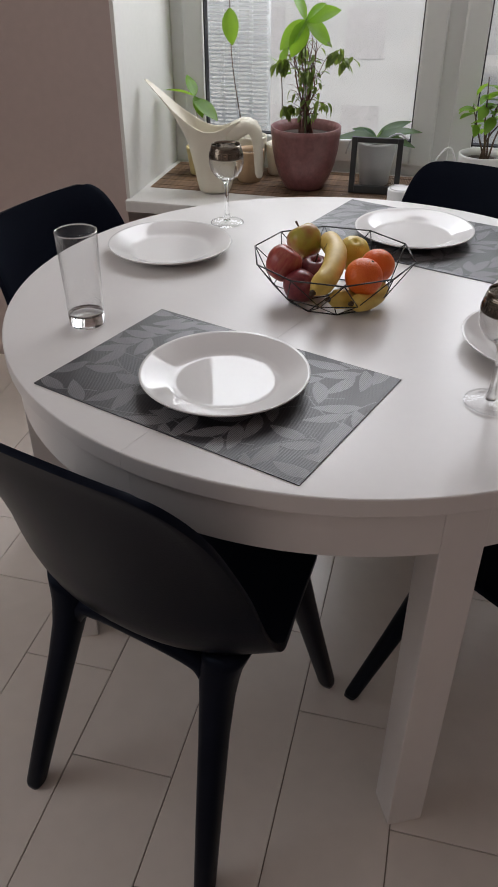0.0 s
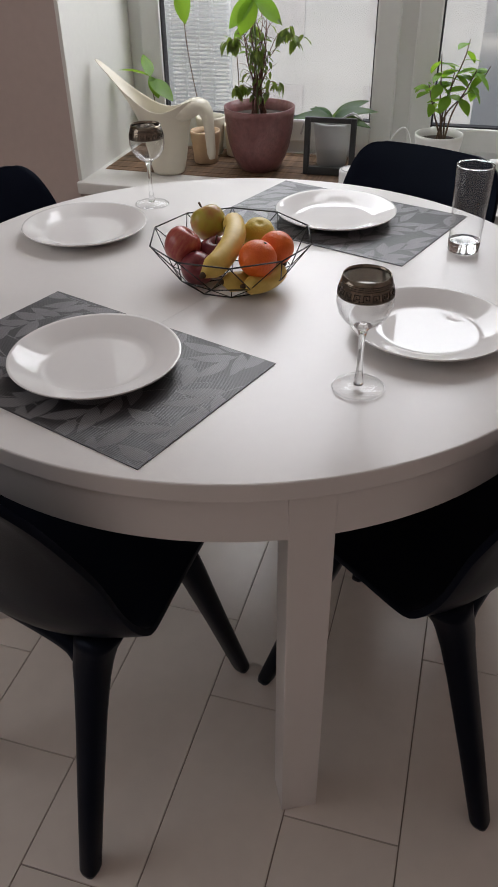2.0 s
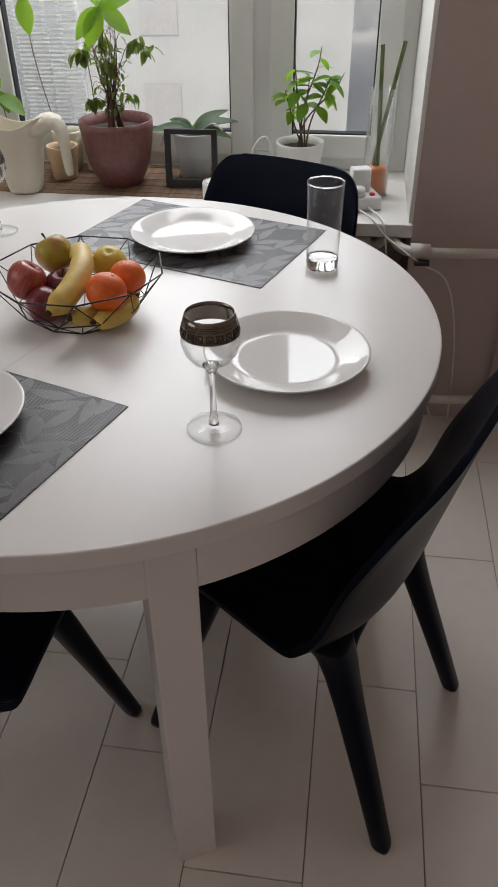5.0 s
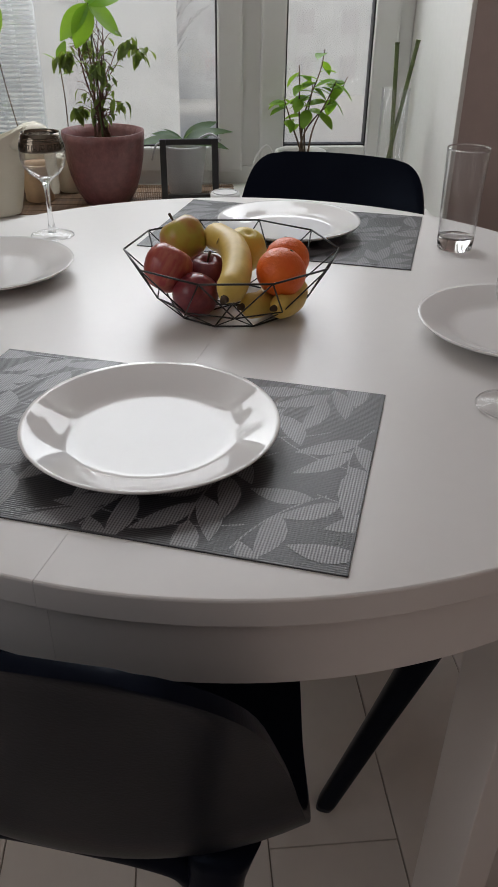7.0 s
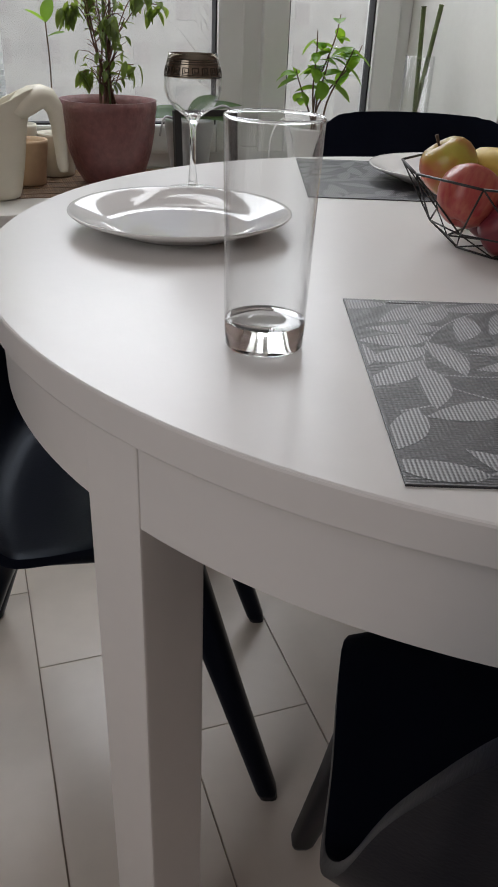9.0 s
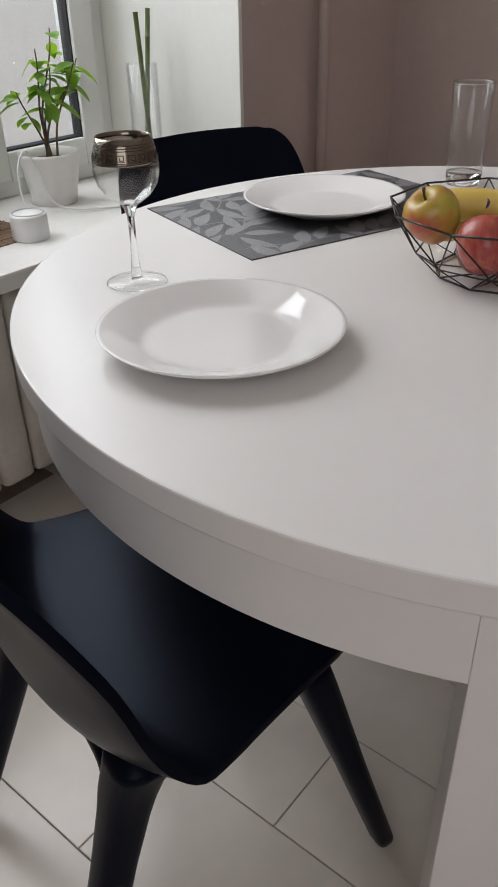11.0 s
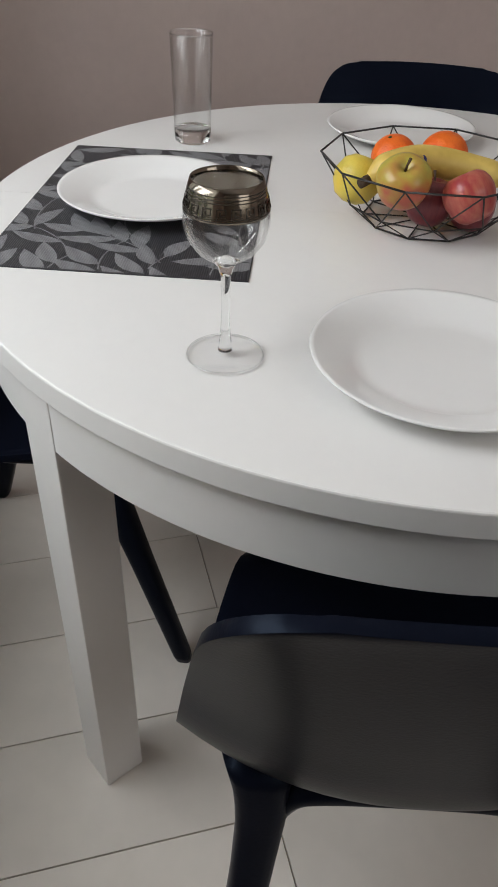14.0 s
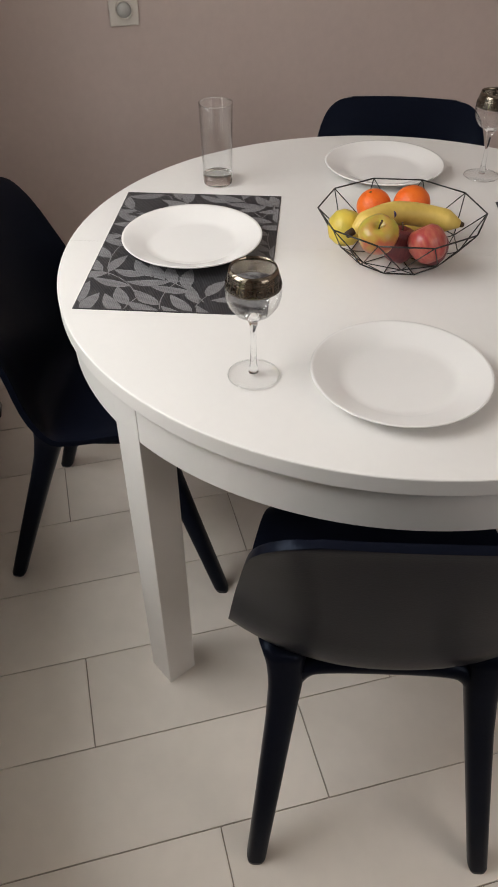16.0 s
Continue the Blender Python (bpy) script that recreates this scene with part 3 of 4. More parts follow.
def build_chair(m, label):
    ch = thing("dining_chair", label, "chair", at=m, group="chairs round the table")
    shell = part("seat_shell", chair_shell(), CHAIR, ch)
    sol = shell.modifiers.new("thickness", "SOLIDIFY")
    sol.thickness = 0.011
    sol.offset = -1
    bev = shell.modifiers.new("soft_edge", "BEVEL")
    bev.width = 0.003
    bev.segments = 2
    bev.angle_limit = radians(50)
    for sx in (-1, 1):
        part("rear_leg", flared_leg(sx), CHAIR, ch)
        part("front_leg", chair_leg((sx * 0.150, 0.105, 0.428), (sx * 0.180, 0.235, 0), 0.021, 0.015), CHAIR, ch)
        part("side_rail", tube(smooth_path([(sx * 0.145, -0.11, 0.395), (sx * 0.15, 0.0, 0.407), (sx * 0.150, 0.11, 0.418)], 4), 0.017, 8), CHAIR, ch)
    arch = [(-0.148, -0.138, 0.300), (-0.141, -0.122, 0.348), (-0.120, -0.114, 0.384), (-0.085, -0.112, 0.395), (0, -0.112, 0.398)]
    arch = arch + [(-x, y, z) for x, y, z in reversed(arch[:-1])]
    part("rear_rail", tube(smooth_path(arch, 5), 0.0165, 10), CHAIR, ch)
    part("front_rail", tube([(-0.15, 0.105, 0.416), (0.15, 0.105, 0.416)], 0.016, 8), CHAIR, ch)
    return ch


chair = build_chair(pose(-0.179, -0.483, 0, 0, 0, -16.5), "anthracite moulded plastic chair pushed under the round table")
for x, y, a in ((0.398, -0.248, 67.6), (0.172, 0.444, 158.8), (-0.475, 0.115, -106.8)):
    copy_thing(chair, pose(x, y, 0, 0, 0, a))

# ---- table setting ----
PLATE_PROFILE = [(0, 0.005), (0.070, 0.005), (0.080, 0.0058), (0.086, 0.0085), (0.105, 0.0155), (0.1200, 0.0210), (0.1242, 0.0222), (0.1248, 0.0212), (0.1225, 0.0186),
                 (0.105, 0.0115), (0.088, 0.0045), (0.080, 0.0018), (0.076, 0.0), (0.070, 0.0), (0.066, 0.0018), (0, 0.0018)]
MAT_H = 0.0022
plate = tagged(part("dinner_plate", lathe(PLATE_PROFILE, 96), PORCELAIN, at=pose(-0.119, -0.405, H + MAT_H)),
               "white glazed porcelain dinner plate on a leaf-patterned placemat", "plate", "dinner plates")
copy_thing(plate, pose(0.103, 0.281, H + MAT_H, 0, 0, 40))
for x, y in ((-0.371, 0.083), (0.336, -0.178)):
    tagged(copy_thing(plate, pose(x, y, H, 0, 0, 15)), "white glazed porcelain dinner plate on the bare table")

MATBASE = weave("charcoal_weave", (0.030, 0.030, 0.036), (0.006, 0.006, 0.009), 0.36, radians(90), 0.8)
MATLEAF = weave("silver_grey_weave", (0.27, 0.272, 0.282), (0.055, 0.050, 0.056), 0.38, radians(0), 0.6)


def leaf_outline(bm, p, ang, length, width, z, half):
    z += 0.0000008 * len(bm.faces)
    n = 6
    left, right = [], []
    d = Vector((math.cos(ang), math.sin(ang), 0))
    q = Vector((-d.y, d.x, 0))
    for i in range(n + 1):
        t = i / n
        w = width * 0.5 * math.sin(math.pi * t ** 0.85) ** 0.9 if 0 < i < n else 0.0
        c = p + d * (length * t) + q * (0.12 * length * math.sin(math.pi * t) * 0.5)
        c.z = z
        left.append(c + q * w)
        right.append(c - q * w)
    pts = left + list(reversed(right[1:-1]))
    for axis, lim in ((0, 0.2235), (0, -0.2235), (1, half - 0.0015), (1, 0.0015 - half)):
        sign = 1 if lim > 0 else -1
        kept = []
        for a, b in zip(pts, pts[1:] + pts[:1]):
            ia, ib = sign * a[axis] <= abs(lim), sign * b[axis] <= abs(lim)
            if ia:
                kept.append(a)
            if ia != ib:
                kept.append(a.lerp(b, (lim - a[axis]) / (b[axis] - a[axis])))
        pts = kept
        if len(pts) < 3:
            return
    area = sum(a.x * b.y - b.x * a.y for a, b in zip(pts, pts[1:] + pts[:1]))
    if abs(area) > 4e-4:
        bm.faces.new([bm.verts.new(v) for v in reversed(pts)])


def placemat(m, seed, half):
    rng = random.Random(seed)
    pm = thing("placemat", "rectangular charcoal woven placemat with silver-grey leaf branches", "placemat", at=m, group="placemats")
    part("weave_sheet", boxes((-0.225, 0.225, -half, half, 0, 0.0016), bevel=0.0005), MATBASE, pm, smooth=False)
    bm = bmesh.new()
    z = 0.00162
    taken = []

    def free(p, ang, length):
        d = Vector((math.cos(ang), math.sin(ang), 0))
        spots = [p + d * (length * f) for f in (0.25, 0.5, 0.75, 1.0)]
        if any((a - b).length < 0.0165 for a in spots for b in taken):
            return False
        taken.extend(spots[:3])
        return True

    # arching stems with leaves on alternate sides
    for row in range(-4, 5):
        for col in range(-3, 4):
            p = Vector((col * 0.125 + (0.06 if row % 2 else 0.0) + rng.uniform(-0.012, 0.012), row * 0.058 + rng.uniform(-0.008, 0.008), z))
            ang = rng.uniform(0.15, 0.75)
            bend = rng.choice((-1, 1)) * rng.uniform(0.05, 0.11)
            prev = p.copy()
            for k in range(11):
                ang += bend
                p = prev + Vector((math.cos(ang), math.sin(ang), 0)) * 0.0125
                if max(abs(p.x), abs(prev.x)) < 0.222 and max(abs(p.y), abs(prev.y)) < half - 0.003:
                    t = Vector((-math.sin(ang), math.cos(ang), 0)) * 0.0009
                    bm.faces.new([bm.verts.new(v) for v in (prev - t, p - t, p + t, prev + t)])
                last = k == 10
                for side in ((1, -1) if k % 2 else (-1, 1)):
                    la = ang + (0 if last else side * rng.uniform(0.55, 0.85))
                    ln = rng.uniform(0.058, 0.076)
                    if free(p, la, ln):
                        leaf_outline(bm, p, la, ln, rng.uniform(0.020, 0.025), z, half)
                        break
                prev = p
    me = bpy.data.meshes.new("leaf_pattern")
    bm.to_mesh(me)
    bm.free()
    part("leaf_pattern", me, MATLEAF, pm, "silver-grey woven leaf branches", smooth=False)
    part("maker_mark", boxes((0.15, 0.188, -0.1455, -0.1425, 0.0016, 0.0021)), MATLEAF, pm, smooth=False)
    return pm


placemat(pose(-0.1305, -0.402, H, 0, 0, 161.2), 3, 0.1512)
placemat(pose(0.104, 0.288, H, 0, 0, -19.0), 8, 0.155)


def tumbler(x, y, label):
    t = thing("tumbler", label, "glass", at=pose(x, y, H + 0.0008), group="tumblers")
    part("wall", lathe([(0.0297, 0.020), (0.0335, 0.157), (0.0328, 0.1578), (0.0322, 0.157), (0.0284, 0.020)], 48), GLASS, t)
    part("rim", lathe([(0.0335, 0.1566), (0.0338, 0.1580), (0.0329, 0.1588), (0.0320, 0.1580), (0.0322, 0.1566)], 48, True), THICK, t)
    part("thick_base", lathe([(0, 0.0), (0.0275, 0.0), (0.0290, 0.002), (0.0297, 0.0198), (0.0284, 0.0198), (0.024, 0.0205), (0.012, 0.0195), (0, 0.019)], 48), THICK, t)
    return t


tumbler(-0.398, -0.267, "tall empty clear glass tumbler with a thick base")
tumbler(0.3685, 0.175, "tall empty clear glass tumbler with a thick base")


def wine_glass(x, y):
    w = thing("wine_glass", "empty stemmed wine glass with a mirrored gilt key-pattern band", "glass", at=pose(x, y, H + 0.0008), group="wine glasses")
    bowl = [(0.004, 0.093), (0.013, 0.0955), (0.0255, 0.104), (0.0338, 0.116), (0.0370, 0.128), (0.0372, 0.136), (0.0354, 0.148), (0.0325, 0.160), (0.0304, 0.1675)]
    part("bowl", lathe(bowl + [(0.0298, 0.1675)] + [(r - 0.0011, z + 0.0004) for r, z in reversed(bowl[1:-1])], 56), GLASS, w)
    part("foot", lathe([(0, 0.0), (0.0350, 0.0), (0.0362, 0.0015), (0.034, 0.0034), (0.015, 0.0066), (0.0075, 0.0105)], 48), FOOTGLASS, w)
    part("foot_rim", lathe([(0.0355, 0.0004), (0.0367, 0.0012), (0.0360, 0.0024), (0.0350, 0.0014)], 48, True), THICK, w)
    part("stem", lathe([(0, 0.004), (0.007, 0.006), (0.0068, 0.011), (0.0055, 0.018), (0.0044, 0.030), (0.0038, 0.055), (0.0046, 0.080), (0.0075, 0.090), (0.0120, 0.0952), (0.004, 0.0978), (0, 0.0978)], 24), THICK, w)
    band = part("gilt_band", lathe([(0.0369, 0.1410), (0.0365, 0.1435), (0.0357, 0.148), (0.0328, 0.160), (0.0307, 0.1675), (0.0295, 0.1675), (0.0316, 0.160), (0.0344, 0.148), (0.0352, 0.1435), (0.0356, 0.1410)], 56, True), BAND, w, "mirrored gilt band")
    for z, r in ((0.1428, 0.0369), (0.1446, 0.0366), (0.1565, 0.0339), (0.159, 0.0333), (0.1615, 0.0326)):
        part("engraved_ring", lathe([(r - 0.0006, z - 0.0004), (r, z - 0.0004), (r - 0.0001, z + 0.0004), (r - 0.0007, z + 0.0004)], 56, True), KEY, band)
    bm = bmesh.new()
    n = 18
    for i in range(n):
        a = 2 * math.pi * i / n
        for du, z0, wd, ht in ((-0.0040, 0.1484, 0.0010, 0.009), (0.0, 0.1526, 0.0080, 0.0010), (0.0034, 0.1502, 0.0010, 0.0056), (0.0008, 0.1476, 0.0046, 0.0010), (-0.0011, 0.1494, 0.0010, 0.0030), (0.0, 0.1462, 0.0092, 0.0006)):
            r = 0.0364 - (z0 - 0.1437) * 0.22 + 0.0004
            m4 = Matrix.Rotation(a + du / r, 4, "Z") @ Matrix.Translation((r, 0, z0)) @ Matrix.Rotation(radians(-15), 4, "Y") @ Matrix.Diagonal((0.0006, wd, ht, 1))
            bmesh.ops.create_cube(bm, size=1, matrix=m4)
    part("key_pattern", bm, KEY, band, "dark key pattern", smooth=False)
    return w


wine_glass(-0.3045, 0.275)
wine_glass(0.2575, -0.3655)

# ---- fruit bowl ----
BX, BY = -0.018, -0.060
fb = thing("wire_fruit_bowl", "black geometric wire fruit bowl", "bowl", at=pose(BX, BY, H))
RIM = [(0.142 * math.cos(radians(36 * i - 2)), 0.142 * math.sin(radians(36 * i - 2)), 0.0795) for i in range(10)]
MID = [(0.104 * math.cos(radians(36 * i + 16)), 0.104 * math.sin(radians(36 * i + 16)), 0.024) for i in range(10)]
BASE = [(0.080 * math.cos(radians(36 * i - 2)), 0.080 * math.sin(radians(36 * i - 2)), 0.002) for i in range(10)]
for name, loop, r in (("rim", RIM, 0.0013), ("base_ring", BASE, 0.0012)):
    bm = bmesh.new()
    for i in range(10):
        tube([loop[i], loop[(i + 1) % 10]], r, 8, bm)
    part(name, bm, WIRE, fb)
for i in range(10):
    part("middle_wire", tube([MID[i], MID[(i + 1) % 10]], 0.0010, 6), WIRE, fb)
    part("strut", tube([RIM[i], MID[i]], 0.0010, 6), WIRE, fb)
    part("strut", tube([RIM[(i + 1) % 10], MID[i]], 0.0010, 6), WIRE, fb)
    part("strut", tube([MID[i], BASE[i]], 0.0008, 6), WIRE, fb)
    part("strut", tube([MID[i], BASE[(i + 1) % 10]], 0.0008, 6), WIRE, fb)
for i in range(0, 5):
    part("base_wire", tube([BASE[i], BASE[i + 5]], 0.0010, 6), WIRE, fb)


def fruitmat(name, c1, c2, rough, scale, lo=0.4, hi=0.65, bump=0.0, streak=1.0):
    m = mat(name, c1, rough, vary=0.1, bump=bump, bump_scale=260, spec=0.5)
    nt = m.node_tree
    co, n1, ramp = nt.nodes["Texture Coordinate"], nt.nodes["Noise Texture"], nt.nodes["Color Ramp"]
    mp = nt.nodes.new("ShaderNodeMapping")
    mp.inputs["Scale"].default_value = (1, 1, 1 / streak)
    nt.links.new(co.outputs["Object"], mp.inputs["Vector"])
    nt.links.new(mp.outputs[0], n1.inputs["Vector"])
    n1.inputs["Scale"].default_value = scale
    ramp.color_ramp.elements[0].position = lo
    ramp.color_ramp.elements[1].position = hi + 0.2
    ramp.color_ramp.elements[0].color = (*c1, 1)
    ramp.color_ramp.elements[1].color = (*c2, 1)
    return m


APPLE_RED = fruitmat("red_apple_skin", (0.34, 0.035, 0.042), (0.46, 0.15, 0.09), 0.28, 170, 0.50, 0.80, streak=9)
APPLE_DARK = fruitmat("dark_red_apple_skin", (0.15, 0.018, 0.032), (0.25, 0.05, 0.05), 0.28, 170, 0.50, 0.80, streak=9)
APPLE_GREEN = fruitmat("yellow_green_apple_skin", (0.44, 0.38, 0.055), (0.44, 0.09, 0.05), 0.3, 11, 0.56, 0.66)
ORANGE = fruitmat("orange_peel", (0.78, 0.11, 0.007), (0.80, 0.15, 0.012), 0.40, 30, bump=0.6)
BANANA = fruitmat("banana_peel", (0.76, 0.55, 0.14), (0.62, 0.43, 0.09), 0.45, 30)
LEMON = fruitmat("yellow_fruit_skin", (0.72, 0.50, 0.06), (0.64, 0.50, 0.08), 0.4, 30, bump=0.3)
STALK = mat("brown_stalk", (0.07, 0.04, 0.02), 0.8)
STICKER = mat("blue_sticker", (0.03, 0.03, 0.16), 0.35)


def apple(p, r, material, tilt, turn, label, stalk=True):
    a = thing("apple", label, "apple", at=Matrix.Translation(p) @ Euler((radians(tilt), 0, radians(turn))).to_matrix().to_4x4(), group="fruit in the bowl")
    prof = [(0, -0.72), (0.12, -0.80), (0.25, -0.87), (0.45, -0.86), (0.68, -0.70), (0.88, -0.38), (0.985, -0.02), (1.0, 0.2), (0.95, 0.48), (0.80, 0.74), (0.58, 0.90), (0.38, 0.93), (0.22, 0.86), (0.10, 0.72), (0, 0.64)]
    bm = lathe([(x * r, z * r) for x, z in prof], 28)
    for v in bm.verts:
        ang = math.atan2(v.co.y, v.co.x)
        f = 1 + 0.02 * math.sin(5 * ang) + 0.02 * math.sin(2 * ang + 1)
        v.co.x *= f
        v.co.y *= f
    part("flesh", bm, material, a)
    if stalk:
        part("stalk", tube([(0, 0, 0.62 * r), (0.03 * r, 0, 0.95 * r), (0.12 * r, 0.05 * r, 1.25 * r)], [0.0016, 0.0014, 0.0022], 6), STALK, a, "brown stalk")
    return a


def orange(p, r, tilt, turn):
    o = thing("orange", "bright orange citrus fruit with dimpled peel", "orange", at=Matrix.Translation(p) @ Euler((radians(tilt), 0, radians(turn))).to_matrix().to_4x4(), group="fruit in the bowl")
    prof = [(0, -0.95)] + [(math.cos(radians(a)), 0.95 * math.sin(radians(a))) for a in range(-80, 81, 10)] + [(0.08, 0.925), (0, 0.90)]
    part("peel", lathe([(x * r, z * r) for x, z in prof], 32), ORANGE, o)
    part("stem_end", lathe([(0, 0.91 * r), (0.09 * r, 0.93 * r), (0.06 * r, 0.96 * r), (0, 0.965 * r)], 6), LEAF_DARK, o, "green stem end")
    return o


def banana(points, r, label):
    b = thing("banana", label, "banana", group="fruit in the bowl")
    path = smooth_path(points, 6)
    n = len(path)
    radii = []
    for i in range(n):
        t = i / (n - 1)
        radii.append(r * (0.30 if t < 0.02 else min(1, 0.36 + 4.2 * t) if t < 0.2 else min(1.0, 0.34 + 6.0 * (1 - t))))
    part("peel", tube(path, radii, 14), BANANA, b)
    part("tip", tube([path[-1], path[-1] + (path[-1] - path[-2]).normalized() * 0.007], [r * 0.3, r * 0.2], 8), STALK, b, "dark brown tip")
    part("stalk_end", tube([path[0] - (path[1] - path[0]).normalized() * 0.014, path[0]], [r * 0.30, r * 0.33], 8), STALK, b, "brown stalk end")
    return b


apple((-0.080, 0.007, 0.8205), 0.0325, APPLE_GREEN, 32, 245, "yellow-green apple with a red blush and stalk")
apple((-0.105, -0.072, 0.8065), 0.0318, APPLE_RED, 35, 120, "red striped apple leaning on the wire", False)
apple((-0.052, -0.046, 0.784), 0.031, APPLE_DARK, 10, 20, "dark red apple deep in the bowl")
apple((-0.067, -0.100, 0.7815), 0.0295, APPLE_DARK, 120, 200, "dark red apple low in the bowl", False)
orange((0.042, -0.106, 0.811), 0.0325, 25, 100)
orange((0.058, -0.041, 0.807), 0.0305, -20, 10)
lemon = tagged(part("yellow_apple", lathe([(x * 0.032, z * 0.032) for x, z in ((0, -0.86), (0.3, -0.93), (0.7, -0.72), (0.97, -0.2), (0.98, 0.2), (0.75, 0.68), (0.4, 0.9), (0.15, 0.92), (0, 0.78))], 28), LEMON,
                    at=pose(0.006, 0.030, 0.798, 20, 10, 0)), "smooth yellow apple behind the banana", "apple", "fruit in the bowl")
ban = banana([(-0.040, 0.034, 0.814), (-0.034, 0.006, 0.824), (-0.017, -0.040, 0.825), (-0.013, -0.083, 0.818), (-0.019, -0.125, 0.808), (-0.034, -0.164, 0.799)], 0.0195, "ripe yellow banana lying across the fruit")
part("sticker", lathe([(0, 0.0004), (0.006, 0.0002), (0.006, 0), (0, 0)], 16), STICKER, ban, "dark blue sticker", at=Matrix.LocRotScale((-0.0353, -0.0357, 0.8322), Vector((-0.90, 0.22, 0.36)).to_track_quat("Z", "Y"), None))
banana([(0.042, -0.035, 0.776), (0.035, -0.075, 0.772), (0.018, -0.112, 0.772), (-0.010, -0.138, 0.778)], 0.0165, "yellow banana low in the bowl")
banana([(0.070, -0.050, 0.777), (0.066, -0.085, 0.773), (0.052, -0.118, 0.773), (0.030, -0.145, 0.778)], 0.0155, "yellow banana low in the bowl")

# ---- things on the window sill ----
Z = SILL_Z
mat_thing = thing("bamboo_mat", "brown bamboo slat mat lying on the sill", "mat", at=pose(0, 0, Z))
strip_mesh = mesh_of(boxes((-0.0022, 0.0022, -0.15, 0.15, 0, 0.0024), bevel=0.0006), "slat", False)
strip_mesh.materials.append(BAMBOO)
for i in range(160):
    part("slat", strip_mesh, None, mat_thing, at=pose(-0.745 + i * 0.0051, 1.105, 0))
for y in (0.985, 1.045, 1.105, 1.165, 1.225):
    part("binding_thread", boxes((-0.748, 0.070, y - 0.001, y + 0.001, 0.0024, 0.0032)), STALK, mat_thing, "dark binding thread", smooth=False)
MZ = Z + 0.0028

# watering can
can = thing("watering_can", "cream plastic watering can with a long open spout and loop handle", "watering can", at=pose(0.018, 0.970, Z) @ Matrix.Diagonal((1.03, 1.03, 1.06, 1)))


def ellipse_loft(rows, n=24, bm=None, cap0=True, cap1=True):
    """Rows of centre x, z, half width along the tilt, half depth, tilt in degrees."""
    bm = bm or bmesh.new()
    rings = []
    for x, z, a, b, tilt in rows:
        t = radians(tilt)
        rings.append([bm.verts.new((x + a * math.cos(2 * math.pi * k / n) * math.cos(t), b * math.sin(2 * math.pi * k / n), z + a * math.cos(2 * math.pi * k / n) * math.sin(t))) for k in range(n)])
    for p, q in zip(rings, rings[1:]):
        for k in range(n):
            bm.faces.new((p[k], p[(k + 1) % n], q[(k + 1) % n], q[k]))
    if cap0:
        bm.faces.new(rings[0])
    if cap1:
        bm.faces.new(rings[-1])
    return bm


# half of the rim from the spout's tip over the saddle to the handle, with its place round the body
RIM_HALF = [(-0.746, 0.0, 0.294, 0.0), (-0.742, 0.010, 0.293, 0.06), (-0.715, 0.018, 0.272, 0.14), (-0.682, 0.027, 0.244, 0.20), (-0.650, 0.034, 0.218, 0.26),
            (-0.618, 0.041, 0.199, 0.33), (-0.588, 0.046, 0.181, 0.42), (-0.555, 0.049, 0.171, 0.52), (-0.525, 0.048, 0.173, 0.62), (-0.498, 0.044, 0.184, 0.72),
            (-0.473, 0.038, 0.197, 0.82), (-0.452, 0.028, 0.203, 0.92), (-0.440, 0.0, 0.203, 1.0)]


def can_body():
    bm = bmesh.new()
    rim = [(x, y, z, math.pi * (1 - u)) for x, y, z, u in RIM_HALF] + [(x, -y, z, -math.pi * (1 - u)) for x, y, z, u in reversed(RIM_HALF[1:-1])]
    rings = []
    for c, a, b, z in ((-0.541, 0.046, 0.044, 0.0), (-0.541, 0.048, 0.046, 0.005), (-0.5408, 0.060, 0.0485, 0.055), (-0.5425, 0.070, 0.051, 0.11)):
        rings.append([bm.verts.new((c + a * math.cos(f), b * math.sin(f), z)) for _, _, _, f in rim])
    for k in range(1, 7):
        t = k / 6
        row = []
        for x, y, z, f in rim:
            p0 = Vector((-0.5425 + 0.070 * math.cos(f), 0.051 * math.sin(f), 0.11))
            p2 = Vector((x, y, z))
            p1 = p0 + Vector(((x - p0.x) * 0.16, (y - p0.y) * 0.2, (z - 0.11) * 0.45))
            row.append(bm.verts.new(p0 * (1 - t) ** 2 + p1 * (2 * t * (1 - t)) + p2 * t * t))
        rings.append(row)
    n = len(rim)
    for p, q in zip(rings, rings[1:]):
        for k in range(n):
            bm.faces.new((p[k], p[(k + 1) % n], q[(k + 1) % n], q[k]))
    bm.faces.new(rings[0])
    return bm


body = part("body", can_body(), CREAM, can)
shell = body.modifiers.new("thickness", "SOLIDIFY")
shell.thickness = 0.0024
shell.offset = -1
smoother = body.modifiers.new("smooth", "SUBSURF")
smoother.levels = smoother.render_levels = 1
part("handle", ellipse_loft([(-0.490, 0.158, 0.020, 0.042, 140), (-0.472, 0.172, 0.0240, 0.040, 125), (-0.456, 0.181, 0.0245, 0.036, 108), (-0.440, 0.185, 0.0235, 0.032, 86), (-0.424, 0.182, 0.0205, 0.029, 58), (-0.4135, 0.165, 0.0175, 0.026, 28),
                             (-0.409, 0.132, 0.0135, 0.022, 9), (-0.407, 0.095, 0.0125, 0.020, 3), (-0.405, 0.060, 0.0115, 0.018, 0), (-0.404, 0.048, 0.008, 0.013, 0)]), CREAM, can)


